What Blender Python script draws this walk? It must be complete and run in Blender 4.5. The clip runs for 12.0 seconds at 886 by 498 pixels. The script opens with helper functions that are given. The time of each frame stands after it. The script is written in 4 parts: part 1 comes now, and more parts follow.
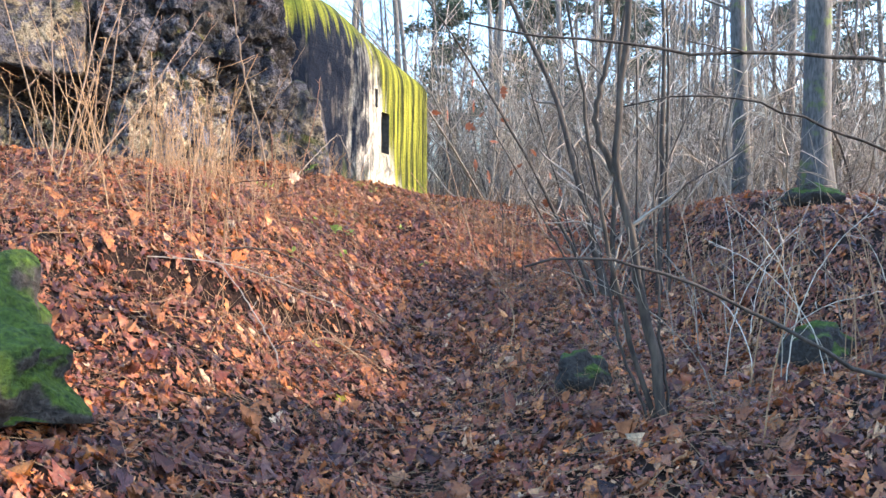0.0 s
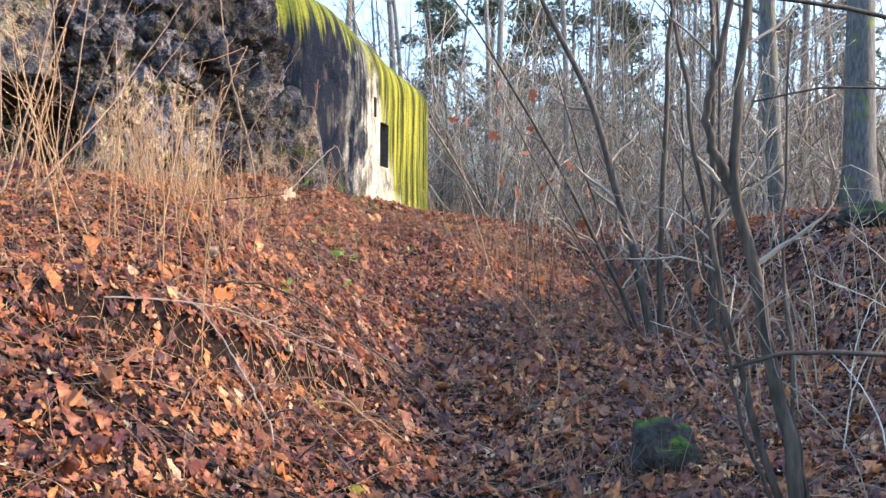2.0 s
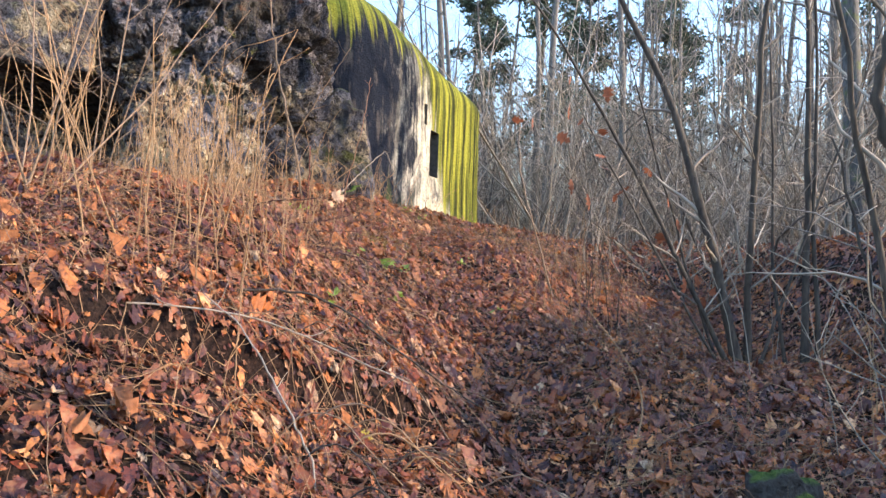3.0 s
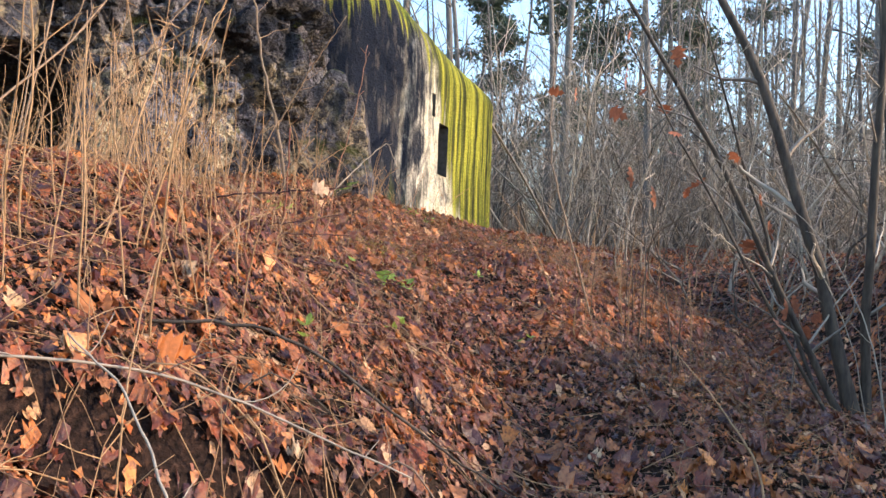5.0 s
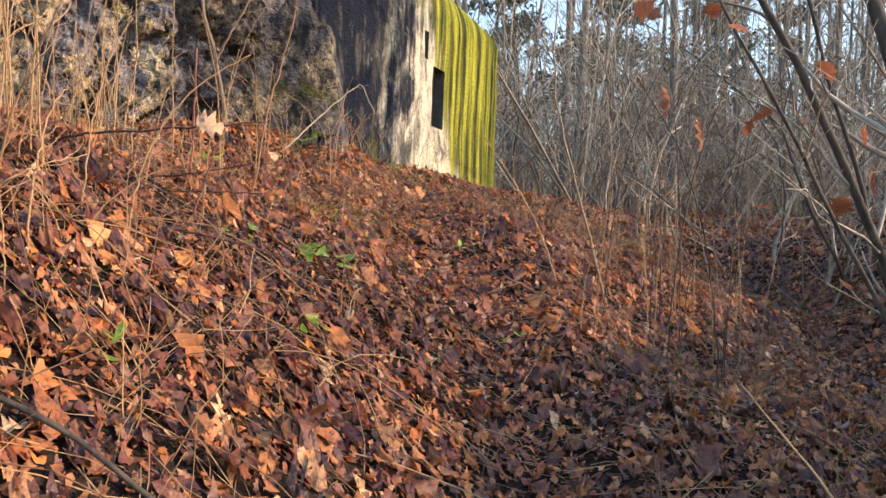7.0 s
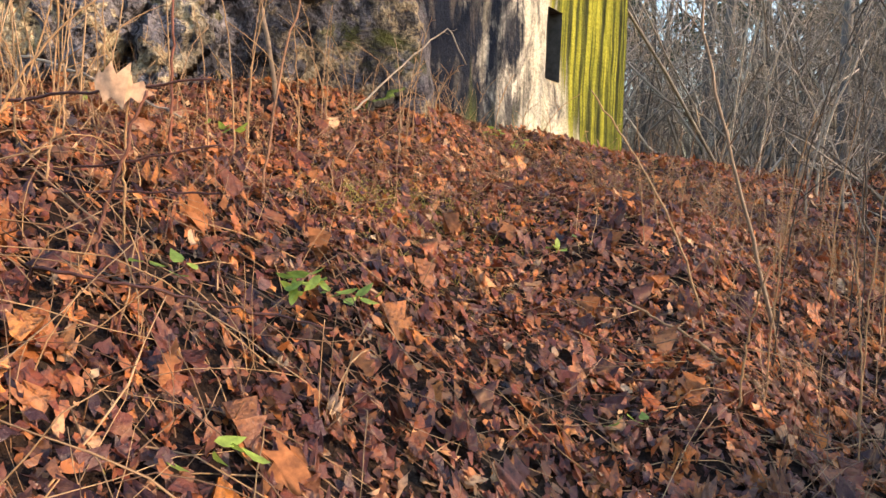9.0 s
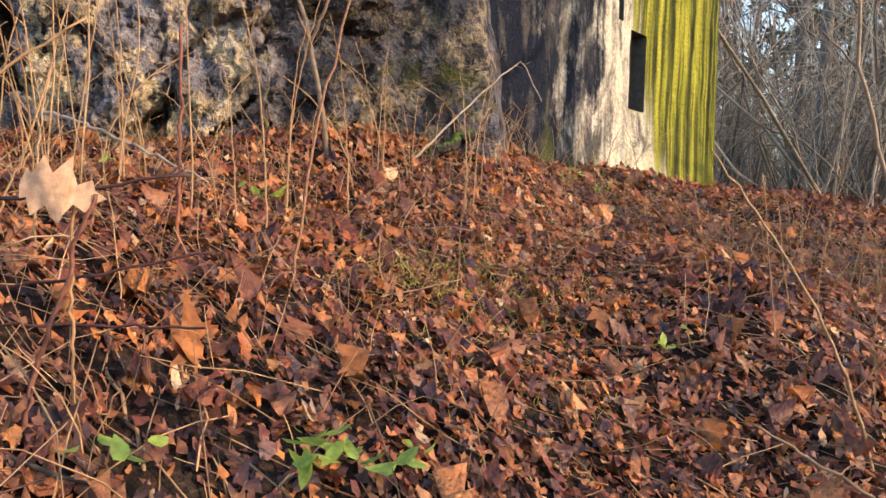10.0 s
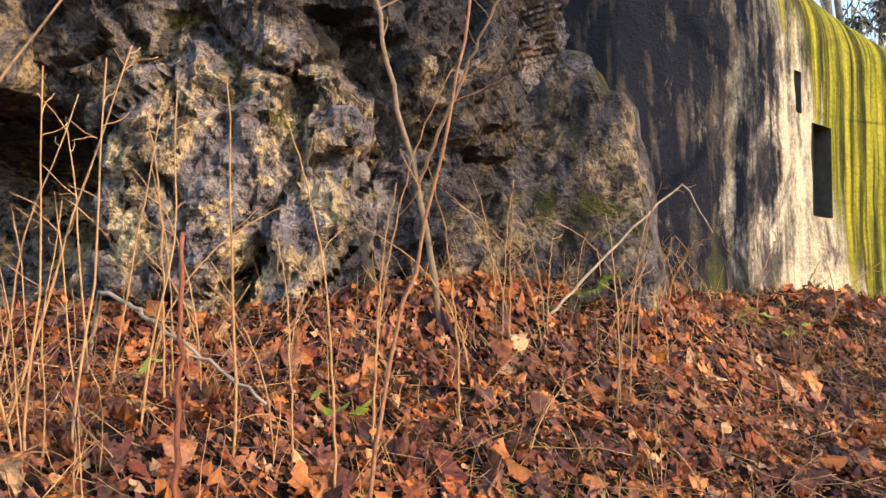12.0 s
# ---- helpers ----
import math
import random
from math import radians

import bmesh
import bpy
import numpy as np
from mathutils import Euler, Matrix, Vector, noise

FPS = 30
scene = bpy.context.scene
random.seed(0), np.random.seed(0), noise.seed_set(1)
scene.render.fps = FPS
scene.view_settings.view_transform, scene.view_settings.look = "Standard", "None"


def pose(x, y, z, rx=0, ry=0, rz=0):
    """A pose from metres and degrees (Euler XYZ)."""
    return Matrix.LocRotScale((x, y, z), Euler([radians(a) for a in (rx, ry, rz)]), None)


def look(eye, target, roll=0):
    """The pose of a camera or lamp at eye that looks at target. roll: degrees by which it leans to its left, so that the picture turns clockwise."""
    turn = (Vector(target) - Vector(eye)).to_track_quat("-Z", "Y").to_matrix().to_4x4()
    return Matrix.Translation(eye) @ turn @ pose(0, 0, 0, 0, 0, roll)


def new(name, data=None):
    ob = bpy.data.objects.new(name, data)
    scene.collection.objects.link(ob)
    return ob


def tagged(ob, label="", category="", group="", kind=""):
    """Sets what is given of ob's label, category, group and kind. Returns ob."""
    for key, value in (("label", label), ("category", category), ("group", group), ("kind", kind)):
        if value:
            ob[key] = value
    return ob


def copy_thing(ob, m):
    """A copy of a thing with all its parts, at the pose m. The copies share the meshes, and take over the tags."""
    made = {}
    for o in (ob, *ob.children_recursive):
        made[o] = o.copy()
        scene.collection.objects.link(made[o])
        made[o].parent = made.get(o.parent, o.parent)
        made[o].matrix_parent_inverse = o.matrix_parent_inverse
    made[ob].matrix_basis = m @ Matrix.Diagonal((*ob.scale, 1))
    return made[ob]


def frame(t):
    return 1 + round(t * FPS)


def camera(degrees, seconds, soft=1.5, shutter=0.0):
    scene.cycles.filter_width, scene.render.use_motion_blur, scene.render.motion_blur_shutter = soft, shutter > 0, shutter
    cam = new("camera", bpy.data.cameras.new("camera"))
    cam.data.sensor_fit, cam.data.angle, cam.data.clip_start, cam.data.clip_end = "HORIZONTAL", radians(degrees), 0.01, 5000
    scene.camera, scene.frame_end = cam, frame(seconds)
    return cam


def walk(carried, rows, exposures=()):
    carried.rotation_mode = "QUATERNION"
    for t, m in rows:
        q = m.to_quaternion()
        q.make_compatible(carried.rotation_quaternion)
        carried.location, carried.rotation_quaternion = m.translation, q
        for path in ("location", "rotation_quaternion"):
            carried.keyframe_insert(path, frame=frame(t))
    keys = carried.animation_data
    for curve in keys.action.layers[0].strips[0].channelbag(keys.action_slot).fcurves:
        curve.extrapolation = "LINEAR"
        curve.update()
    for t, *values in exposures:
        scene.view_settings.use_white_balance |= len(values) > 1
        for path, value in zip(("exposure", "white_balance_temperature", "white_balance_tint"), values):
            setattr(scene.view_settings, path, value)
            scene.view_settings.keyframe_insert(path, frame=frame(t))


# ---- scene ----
cam = camera(61.8, 12.0)
METRES, EYE, TILT, LEAN, TURN = 8.0, 1.5, 0.0, 0.0, 0.0
ROWS = [
    (0.0, 0.0, 0.0, 0.0, 0.0, 0.0, -0.0),
    (0.5, -0.0094, 0.03, 0.0099, -0.62, 0.08, 0.39),
    (1.0, -0.0125, 0.068, 0.0159, -1.1, 0.27, 0.55),
    (1.5, -0.0193, 0.1014, 0.0219, -1.28, 0.33, 0.43),
    (2.0, -0.0358, 0.1374, 0.0165, -0.93, 1.08, -0.02),
    (2.5, -0.047, 0.1736, 0.0183, -0.82, 1.18, -0.65),
    (3.0, -0.0555, 0.214, 0.0125, 2.13, 2.32, -1.59),
    (5.0, -0.0706, 0.397, 0.0221, 2.51, 2.83, -1.99),
    (5.5, -0.0693, 0.4448, 0.0184, 2.49, 2.85, -2.07),
    (6.0, -0.0661, 0.4941, 0.0257, 2.23, 1.71, -2.08),
    (6.5, -0.053, 0.5368, 0.0267, 2.73, 0.94, -1.98),
    (8.5, -0.0208, 0.7098, 0.058, 10.87, -3.61, -1.91),
    (9.0, -0.029, 0.7528, 0.0602, 14.02, -3.79, -1.8),
    (9.5, -0.0436, 0.7958, 0.0808, 16.85, -2.78, -1.6),
    (10.0, -0.0505, 0.8343, 0.0896, 19.65, -2.33, -1.22),
    (10.5, -0.0609, 0.8728, 0.1048, 23.75, -1.78, -0.77),
    (11.0, -0.0795, 0.9056, 0.118, 26.16, -0.28, -0.5),
    (11.5, -0.0888, 0.9293, 0.1372, 28.15, 2.24, -0.28),
    (12.0, -0.0903, 0.9453, 0.1478, 30.72, 3.82, -0.22),
]
walk(cam, [(t, pose(0, 0, EYE, TILT, LEAN, TURN) @ pose(METRES * x, METRES * y, METRES * z, 90 + pitch, roll, yaw)) for t, x, y, z, yaw, pitch, roll in ROWS],
     [(0.0, 2.42, 5080, 16), (2.0, 2.25, 5150, 16), (3.0, 2.03, 5270, 16), (5.0, 1.9, 5450, 16), (6.5, 1.8, 5650, 16), (8.5, 1.86, 6100, 18), (9.5, 1.76, 5800, 18), (10.5, 1.74, 6000, 18), (12.0, 1.78, 6100, 18)])

# ---- light ----
SUN_EL, SUN_DIR = radians(20), Vector((0.995, -0.10, 0)).normalized()
SUN = Vector((SUN_DIR.x * math.cos(SUN_EL), SUN_DIR.y * math.cos(SUN_EL), math.sin(SUN_EL)))
sun = new("sun", bpy.data.lights.new("sun", "SUN"))
sun.data.energy, sun.data.angle, sun.data.color = 2.25, radians(0.6), (1.0, 0.71, 0.40)
sun.matrix_world = look((0, 0, 30), Vector((0, 0, 30)) - SUN)
world = bpy.data.worlds.new("sky")
scene.world = world
world.use_nodes = True
sky = world.node_tree.nodes.new("ShaderNodeTexSky")
sky.sky_type, sky.sun_disc = "NISHITA", False
sky.sun_elevation, sky.sun_rotation = SUN_EL, math.atan2(SUN.x, SUN.y)
sky.air_density, sky.dust_density, sky.ozone_density = 1.6, 1.6, 2.0
back = world.node_tree.nodes["Background"]
back.inputs["Strength"].default_value = 0.15
world.node_tree.links.new(sky.outputs[0], back.inputs["Color"])

# ---- materials ----


class Mat:
    """A small builder of node materials."""

    def __init__(self, name, rough=0.85):
        self.m = bpy.data.materials.new(name)
        self.m.use_nodes = True
        self.t = self.m.node_tree
        self.b = self.t.nodes["Principled BSDF"]
        self.b.inputs["Roughness"].default_value = rough
        self.b.inputs["Specular IOR Level"].default_value = 0.3

    def node(self, kind, **props):
        n = self.t.nodes.new(kind)
        for k, v in props.items():
            if k == "operation":
                n.operation = v
            elif k == "data_type":
                n.data_type = v
            elif k == "blend_type":
                n.blend_type = v
            elif k == "feature":
                n.feature = v
        return n

    def link(self, a, b):
        self.t.links.new(a, b)

    def coords(self, scale=(1, 1, 1), source="Object", loc=(0, 0, 0)):
        c = self.node("ShaderNodeTexCoord")
        mp = self.node("ShaderNodeMapping")
        mp.inputs["Scale"].default_value = scale
        mp.inputs["Location"].default_value = loc
        self.link(c.outputs[source], mp.inputs["Vector"])
        return mp.outputs[0]

    def noise(self, scale, detail=4, vec=None, rough=0.6, dist=0.0):
        n = self.node("ShaderNodeTexNoise")
        n.inputs["Scale"].default_value, n.inputs["Detail"].default_value = scale, detail
        n.inputs["Roughness"].default_value, n.inputs["Distortion"].default_value = rough, dist
        if vec is not None:
            self.link(vec, n.inputs["Vector"])
        return n.outputs["Fac"]

    def ramp(self, fac, stops):
        r = self.node("ShaderNodeValToRGB")
        e = r.color_ramp.elements
        while len(e) < len(stops):
            e.new(0.5)
        for el, (p, c) in zip(e, stops):
            el.position = p
            el.color = (*c, 1) if len(c) == 3 else c
        self.link(fac, r.inputs[0])
        return r.outputs[0]

    def grey(self, fac, lo, hi):
        return self.ramp(fac, [(lo, (0, 0, 0)), (hi, (1, 1, 1))])

    def mix(self, fac, a, b, blend="MIX"):
        n = self.node("ShaderNodeMix", data_type="RGBA", blend_type=blend)
        if isinstance(fac, (int, float)):
            n.inputs[0].default_value = fac
        else:
            self.link(fac, n.inputs[0])
        for v, i in ((a, 6), (b, 7)):
            if isinstance(v, tuple):
                n.inputs[i].default_value = (*v, 1)
            else:
                self.link(v, n.inputs[i])
        return n.outputs[2]

    def math(self, op, a, b=0.5):
        n = self.node("ShaderNodeMath", operation=op)
        for v, i in ((a, 0), (b, 1)):
            if isinstance(v, (int, float)):
                n.inputs[i].default_value = v
            else:
                self.link(v, n.inputs[i])
        return n.outputs[0]

    def color(self, c):
        if isinstance(c, tuple):
            self.b.inputs["Base Color"].default_value = (*c, 1)
        else:
            self.link(c, self.b.inputs["Base Color"])
        return self

    def glow_through(self, share):
        """Lets light through, as a thin leaf does."""
        tr = self.node("ShaderNodeBsdfTranslucent")
        mx = self.node("ShaderNodeMixShader")
        src = self.b.inputs["Base Color"]
        if src.links:
            self.link(src.links[0].from_socket, tr.inputs["Color"])
        else:
            tr.inputs["Color"].default_value = src.default_value
        mx.inputs[0].default_value = share
        self.link(self.b.outputs[0], mx.inputs[1])
        self.link(tr.outputs[0], mx.inputs[2])
        out = self.t.nodes["Material Output"]
        self.link(mx.outputs[0], out.inputs["Surface"])

    def bump(self, h, strength=0.5, distance=0.02):
        n = self.node("ShaderNodeBump")
        n.inputs["Strength"].default_value, n.inputs["Distance"].default_value = strength, distance
        self.link(h, n.inputs["Height"])
        self.link(n.outputs[0], self.b.inputs["Normal"])
        return self


def soil_material():
    m = Mat("leaf_mould", 0.95)
    m.b.inputs["Specular IOR Level"].default_value = 0.1
    v = m.coords()
    fine = m.noise(38, 5, v)
    big = m.noise(1.3, 4, v)
    a = m.ramp(fine, [(0.3, (0.007, 0.005, 0.004)), (0.55, (0.026, 0.015, 0.011)), (0.75, (0.075, 0.04, 0.026))])
    b = m.ramp(fine, [(0.3, (0.010, 0.007, 0.005)), (0.6, (0.042, 0.027, 0.018)), (0.8, (0.10, 0.065, 0.04))])
    m.color(m.mix(m.grey(big, 0.42, 0.6), a, b))
    m.bump(fine, 0.9, 0.03)
    return m.m


def leaf_material():
    m = Mat("fallen_leaf", 0.30)
    m.b.inputs["Specular IOR Level"].default_value = 0.5
    g = m.node("ShaderNodeNewGeometry")
    c = m.ramp(g.outputs["Random Per Island"], [
        (0.0, (0.020, 0.008, 0.008)), (0.12, (0.075, 0.024, 0.018)), (0.26, (0.28, 0.068, 0.022)),
        (0.38, (0.095, 0.034, 0.027)), (0.50, (0.48, 0.135, 0.030)), (0.62, (0.16, 0.064, 0.046)),
        (0.74, (0.62, 0.20, 0.036)), (0.84, (0.34, 0.15, 0.070)), (0.93, (0.78, 0.27, 0.04)), (1.0, (0.80, 0.54, 0.29))])
    v = m.coords()
    spots = m.noise(55, 3, v)
    c = m.mix(m.grey(spots, 0.48, 0.72), c, (0.075, 0.032, 0.022))
    c = m.mix(m.math("MULTIPLY", m.grey(m.noise(17, 3, v), 0.5, 0.7), 0.45), c, (0.55, 0.27, 0.10))
    # random darker patches of damp, trodden leaves
    damp_shade = m.grey(m.noise(1.7, 5, v, 0.6, 0.4), 0.47, 0.62)
    c = m.mix(m.math("MULTIPLY", damp_shade, 0.55), c, (0.07, 0.026, 0.022))
    m.color(c)
    m.bump(m.noise(75, 4, v), 0.8, 0.008)
    m.glow_through(0.28)
    return m.m


def bark_material(name, dark, light, moss=0.0):
    m = Mat(name, 0.85)
    v = m.coords((14, 14, 3))
    n = m.noise(2.2, 6, v)
    c = m.ramp(n, [(0.32, dark), (0.68, light)])
    i = m.node("ShaderNodeObjectInfo")
    c = m.mix(m.math("MULTIPLY", i.outputs["Random"], 0.35), c, tuple(x * 0.5 for x in dark))
    if moss:
        mo = m.noise(3.0, 4, m.coords())
        c = m.mix(m.grey(mo, 0.62 - moss, 0.72 - moss * 0.6), c, (0.10, 0.13, 0.03))
    m.color(c)
    m.bump(n, 0.6, 0.012)
    return m.m


def stalk_material(name, a, b):
    m = Mat(name, 0.6)
    g = m.node("ShaderNodeNewGeometry")
    c = m.ramp(g.outputs["Random Per Island"], [(0.0, a), (1.0, b)])
    n = m.noise(9, 3, m.coords((1, 1, 4)))
    m.color(m.mix(m.grey(n, 0.5, 0.85), c, tuple(x * 0.45 for x in a)))
    return m.m


def moss_material(name="moss", dark=(0.025, 0.045, 0.008), light=(0.11, 0.15, 0.02), cover=0.5):
    """Dark stone or rotten wood, mossy where it faces up."""
    m = Mat(name, 1.0)
    v = m.coords()
    n = m.noise(30, 6, v)
    b = m.noise(4.5, 5, v)
    g = m.node("ShaderNodeNewGeometry")
    s = m.node("ShaderNodeSeparateXYZ")
    m.link(g.outputs["Normal"], s.inputs[0])
    up = m.math("ADD", s.outputs[2], m.math("MULTIPLY", m.math("SUBTRACT", b, 0.5), 2.2))
    c = m.ramp(n, [(0.3, dark), (0.7, light)])
    rock = m.ramp(n, [(0.3, (0.02, 0.017, 0.014)), (0.7, (0.075, 0.065, 0.055))])
    m.color(m.mix(m.grey(up, cover, cover + 0.3), rock, c))
    m.bump(n, 1.0, 0.05)
    return m.m


def rubble_material(name="blasted_concrete", damp_shade=0.0):
    """Torn concrete: cream and grey faces with sharp edges, pits with their shade painted black, a little moss and
    rust.
    """
    m = Mat(name, 0.95)
    m.b.inputs["Specular IOR Level"].default_value = 0.08
    v = m.coords()
    big = m.noise(0.8, 5, v, 0.6, 0.6)
    patch = m.noise(2.6, 7, v, 0.68, 0.5)
    pit = m.noise(8.5, 6, m.coords(loc=(2, 5, 1)), 0.66, 0.3)
    fine = m.noise(42, 4, v, 0.6)
    cream = m.ramp(pit, [(0.3, (0.20, 0.15, 0.10)), (0.5, (0.50, 0.39, 0.23)), (0.7, (0.72, 0.60, 0.41))])
    grey = m.ramp(pit, [(0.3, (0.07, 0.065, 0.074)), (0.5, (0.18, 0.165, 0.178)), (0.7, (0.34, 0.31, 0.315))])
    c = m.mix(m.grey(patch, 0.485, 0.535), grey, cream)
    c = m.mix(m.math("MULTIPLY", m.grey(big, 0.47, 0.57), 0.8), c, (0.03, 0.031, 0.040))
    # low spots of the bump go near black, as holes in shade
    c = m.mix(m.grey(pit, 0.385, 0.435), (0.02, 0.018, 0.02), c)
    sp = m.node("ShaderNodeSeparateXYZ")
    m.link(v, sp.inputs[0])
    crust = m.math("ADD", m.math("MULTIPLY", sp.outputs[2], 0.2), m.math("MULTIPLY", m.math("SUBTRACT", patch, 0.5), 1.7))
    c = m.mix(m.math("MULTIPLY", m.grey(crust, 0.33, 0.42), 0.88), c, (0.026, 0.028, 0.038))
    ms = m.noise(2.1, 6, m.coords(loc=(3, 1, 7)), 0.65, 0.5)
    c = m.mix(m.math("MULTIPLY", m.grey(ms, 0.61, 0.66), 0.7), c, (0.15, 0.14, 0.03))
    rust = m.noise(2.7, 6, m.coords(loc=(9, 4, 2)), 0.65)
    c = m.mix(m.math("MULTIPLY", m.grey(rust, 0.64, 0.70), 0.6), c, (0.22, 0.085, 0.035))
    # the finest hollows get painted shade as well
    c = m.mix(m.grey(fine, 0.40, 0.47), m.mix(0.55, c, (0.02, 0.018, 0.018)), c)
    if damp_shade:
        g = m.node("ShaderNodeNewGeometry")
        s = m.node("ShaderNodeSeparateXYZ")
        m.link(g.outputs["Normal"], s.inputs[0])
        # evenly darkened, the slab's shade mixed into its colour; moss on top follows
        c = m.mix(damp_shade, c, (0.045, 0.042, 0.045))
        mo = m.math("ADD", m.math("MULTIPLY", s.outputs[2], 0.35), ms)
        c = m.mix(m.math("MULTIPLY", m.grey(mo, 0.60, 0.74), 0.8), c, (0.06, 0.065, 0.015))
    m.color(c)
    h = m.math("ADD", m.math("MULTIPLY", patch, 1.6), m.math("ADD", m.math("MULTIPLY", pit, 1.3), m.math("MULTIPLY", fine, 0.25)))
    m.bump(h, 1.0, 0.11)
    return m.m


def wall_material():
    """Stained cast concrete; UV is metres along the wall and metres up."""
    m = Mat("stained_concrete", 0.9)
    m.b.inputs["Specular IOR Level"].default_value = 0.08
    uv = m.coords(source="UV")
    sep = m.node("ShaderNodeSeparateXYZ")
    m.link(uv, sep.inputs[0])
    u, z = sep.outputs[0], sep.outputs[1]
    streak = m.noise(1.0, 5, m.coords((5.0, 0.35, 1), "UV"), 0.6, 0.2)
    thin = m.noise(1.0, 5, m.coords((9, 0.3, 1), "UV"), 0.62, 0.1)
    blotch = m.noise(1.6, 7, m.coords((1.6, 0.8, 1), "UV"), 0.68, 0.5)
    fine = m.noise(28, 6, uv, 0.7)
    base = m.ramp(blotch, [(0.34, (0.20, 0.185, 0.165)), (0.5, (0.47, 0.435, 0.36)), (0.66, (0.78, 0.73, 0.60))])
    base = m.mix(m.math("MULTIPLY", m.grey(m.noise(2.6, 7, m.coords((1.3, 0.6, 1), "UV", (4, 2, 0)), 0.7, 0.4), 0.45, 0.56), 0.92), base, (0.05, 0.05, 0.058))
    base = m.mix(m.math("MULTIPLY", m.grey(streak, 0.54, 0.68), 0.7), base, (0.10, 0.09, 0.07))
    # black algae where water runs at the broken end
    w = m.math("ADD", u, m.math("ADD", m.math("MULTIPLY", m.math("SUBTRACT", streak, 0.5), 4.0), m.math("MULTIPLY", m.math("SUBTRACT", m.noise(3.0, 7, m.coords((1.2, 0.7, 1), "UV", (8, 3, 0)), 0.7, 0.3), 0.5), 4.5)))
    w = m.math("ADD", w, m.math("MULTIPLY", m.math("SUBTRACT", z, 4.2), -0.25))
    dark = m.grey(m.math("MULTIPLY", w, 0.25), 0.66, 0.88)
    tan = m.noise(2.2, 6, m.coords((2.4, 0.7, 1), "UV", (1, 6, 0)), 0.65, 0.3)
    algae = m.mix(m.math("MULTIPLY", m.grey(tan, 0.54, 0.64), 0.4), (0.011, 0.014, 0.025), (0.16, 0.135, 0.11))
    grit = m.noise(13, 6, uv, 0.75)
    base = m.mix(m.grey(grit, 0.52, 0.62), base, m.mix(0.72, base, (0.03, 0.028, 0.03)))
    rain = m.noise(1.0, 6, m.coords((16, 0.5, 1), "UV", (2, 9, 0)), 0.65, 0.15)
    base = m.mix(m.math("MULTIPLY", m.grey(rain, 0.53, 0.60), 0.65), base, (0.06, 0.055, 0.05))
    lime = m.math("ADD", u, m.math("MULTIPLY", m.math("SUBTRACT", streak, 0.5), 1.4))
    pale = m.math("MULTIPLY", m.grey(m.math("MULTIPLY", lime, 0.1), 0.325, 0.35), m.grey(blotch, 0.36, 0.5))
    base = m.mix(m.math("MULTIPLY", pale, 0.75), base, (0.72, 0.66, 0.50))
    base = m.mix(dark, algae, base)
    # yellow-green moss past the embrasure and down from the roof edge
    e = m.math("ADD", u, m.math("MULTIPLY", m.math("SUBTRACT", z, 4.0), 0.45))
    e = m.math("ADD", e, m.math("MULTIPLY", m.math("SUBTRACT", thin, 0.5), 1.6))
    mossy = m.grey(m.math("MULTIPLY", e, 0.1), 0.385, 0.415)
    top = m.grey(m.math("MULTIPLY", m.math("ADD", z, m.math("MULTIPLY", m.math("SUBTRACT", thin, 0.5), 2.2)), 0.1), 0.535, 0.56)
    foot = m.grey(m.math("MULTIPLY", m.math("ADD", z, m.math("MULTIPLY", m.math("SUBTRACT", streak, 0.5), 3.0)), 0.1), 0.22, 0.29)
    green = m.ramp(thin, [(0.38, (0.025, 0.028, 0.012)), (0.48, (0.09, 0.098, 0.018)), (0.57, (0.30, 0.30, 0.03)), (0.7, (0.45, 0.42, 0.045))])
    c = m.mix(mossy, base, green)
    c = m.mix(top, c, m.mix(0.4, green, (0.10, 0.12, 0.02)))
    c = m.mix(foot, m.mix(0.7, c, (0.14, 0.16, 0.03)), c)
    c = m.mix(m.grey(fine, 0.3, 0.6), m.mix(0.5, c, (0.012, 0.011, 0.010)), c)
    m.color(c)
    m.bump(m.math("ADD", m.math("MULTIPLY", fine, 0.5), m.math("ADD", m.math("MULTIPLY", grit, 1.2), m.math("MULTIPLY", thin, 0.5))), 0.9, 0.04)
    return m.m


def plain(name, c, rough=0.8, scale=20, var=0.5, leafy=0.0):
    m = Mat(name, rough)
    n = m.noise(scale, 4, m.coords())
    m.color(m.ramp(n, [(0.3, tuple(x * var for x in c)), (0.7, c)]))
    m.bump(n, 0.4, 0.01)
    if leafy:
        m.glow_through(leafy)
    return m.m


# darker copy of the torn concrete, with shade in its colour
SLAB = rubble_material("shaded_concrete", 0.42)
SOIL, LEAF, RUBBLE, WALL = soil_material(), leaf_material(), rubble_material(), wall_material()
MOSS, MOSS_BRIGHT = moss_material(), moss_material("bright_moss", (0.010, 0.024, 0.004), (0.085, 0.13, 0.014), 0.0)
BARK = bark_material("grey_bark", (0.026, 0.020, 0.016), (0.11, 0.085, 0.062))
# paler than the near bark, distance haze put into the colour
BARK_FAR = bark_material("hazy_woodland_bark", (0.075, 0.066, 0.06), (0.23, 0.205, 0.18))
BARK_BIG = bark_material("tree_bark", (0.038, 0.036, 0.035), (0.14, 0.13, 0.12), 0.06)
TWIG = stalk_material("twig", (0.14, 0.11, 0.085), (0.42, 0.35, 0.26))
BRUSH = stalk_material("pale_brush", (0.06, 0.045, 0.035), (0.52, 0.41, 0.29))
STRAW = stalk_material("dry_straw", (0.14, 0.072, 0.036), (0.46, 0.285, 0.135))
BROWN_TWIG = stalk_material("brown_twig", (0.13, 0.08, 0.05), (0.30, 0.20, 0.12))
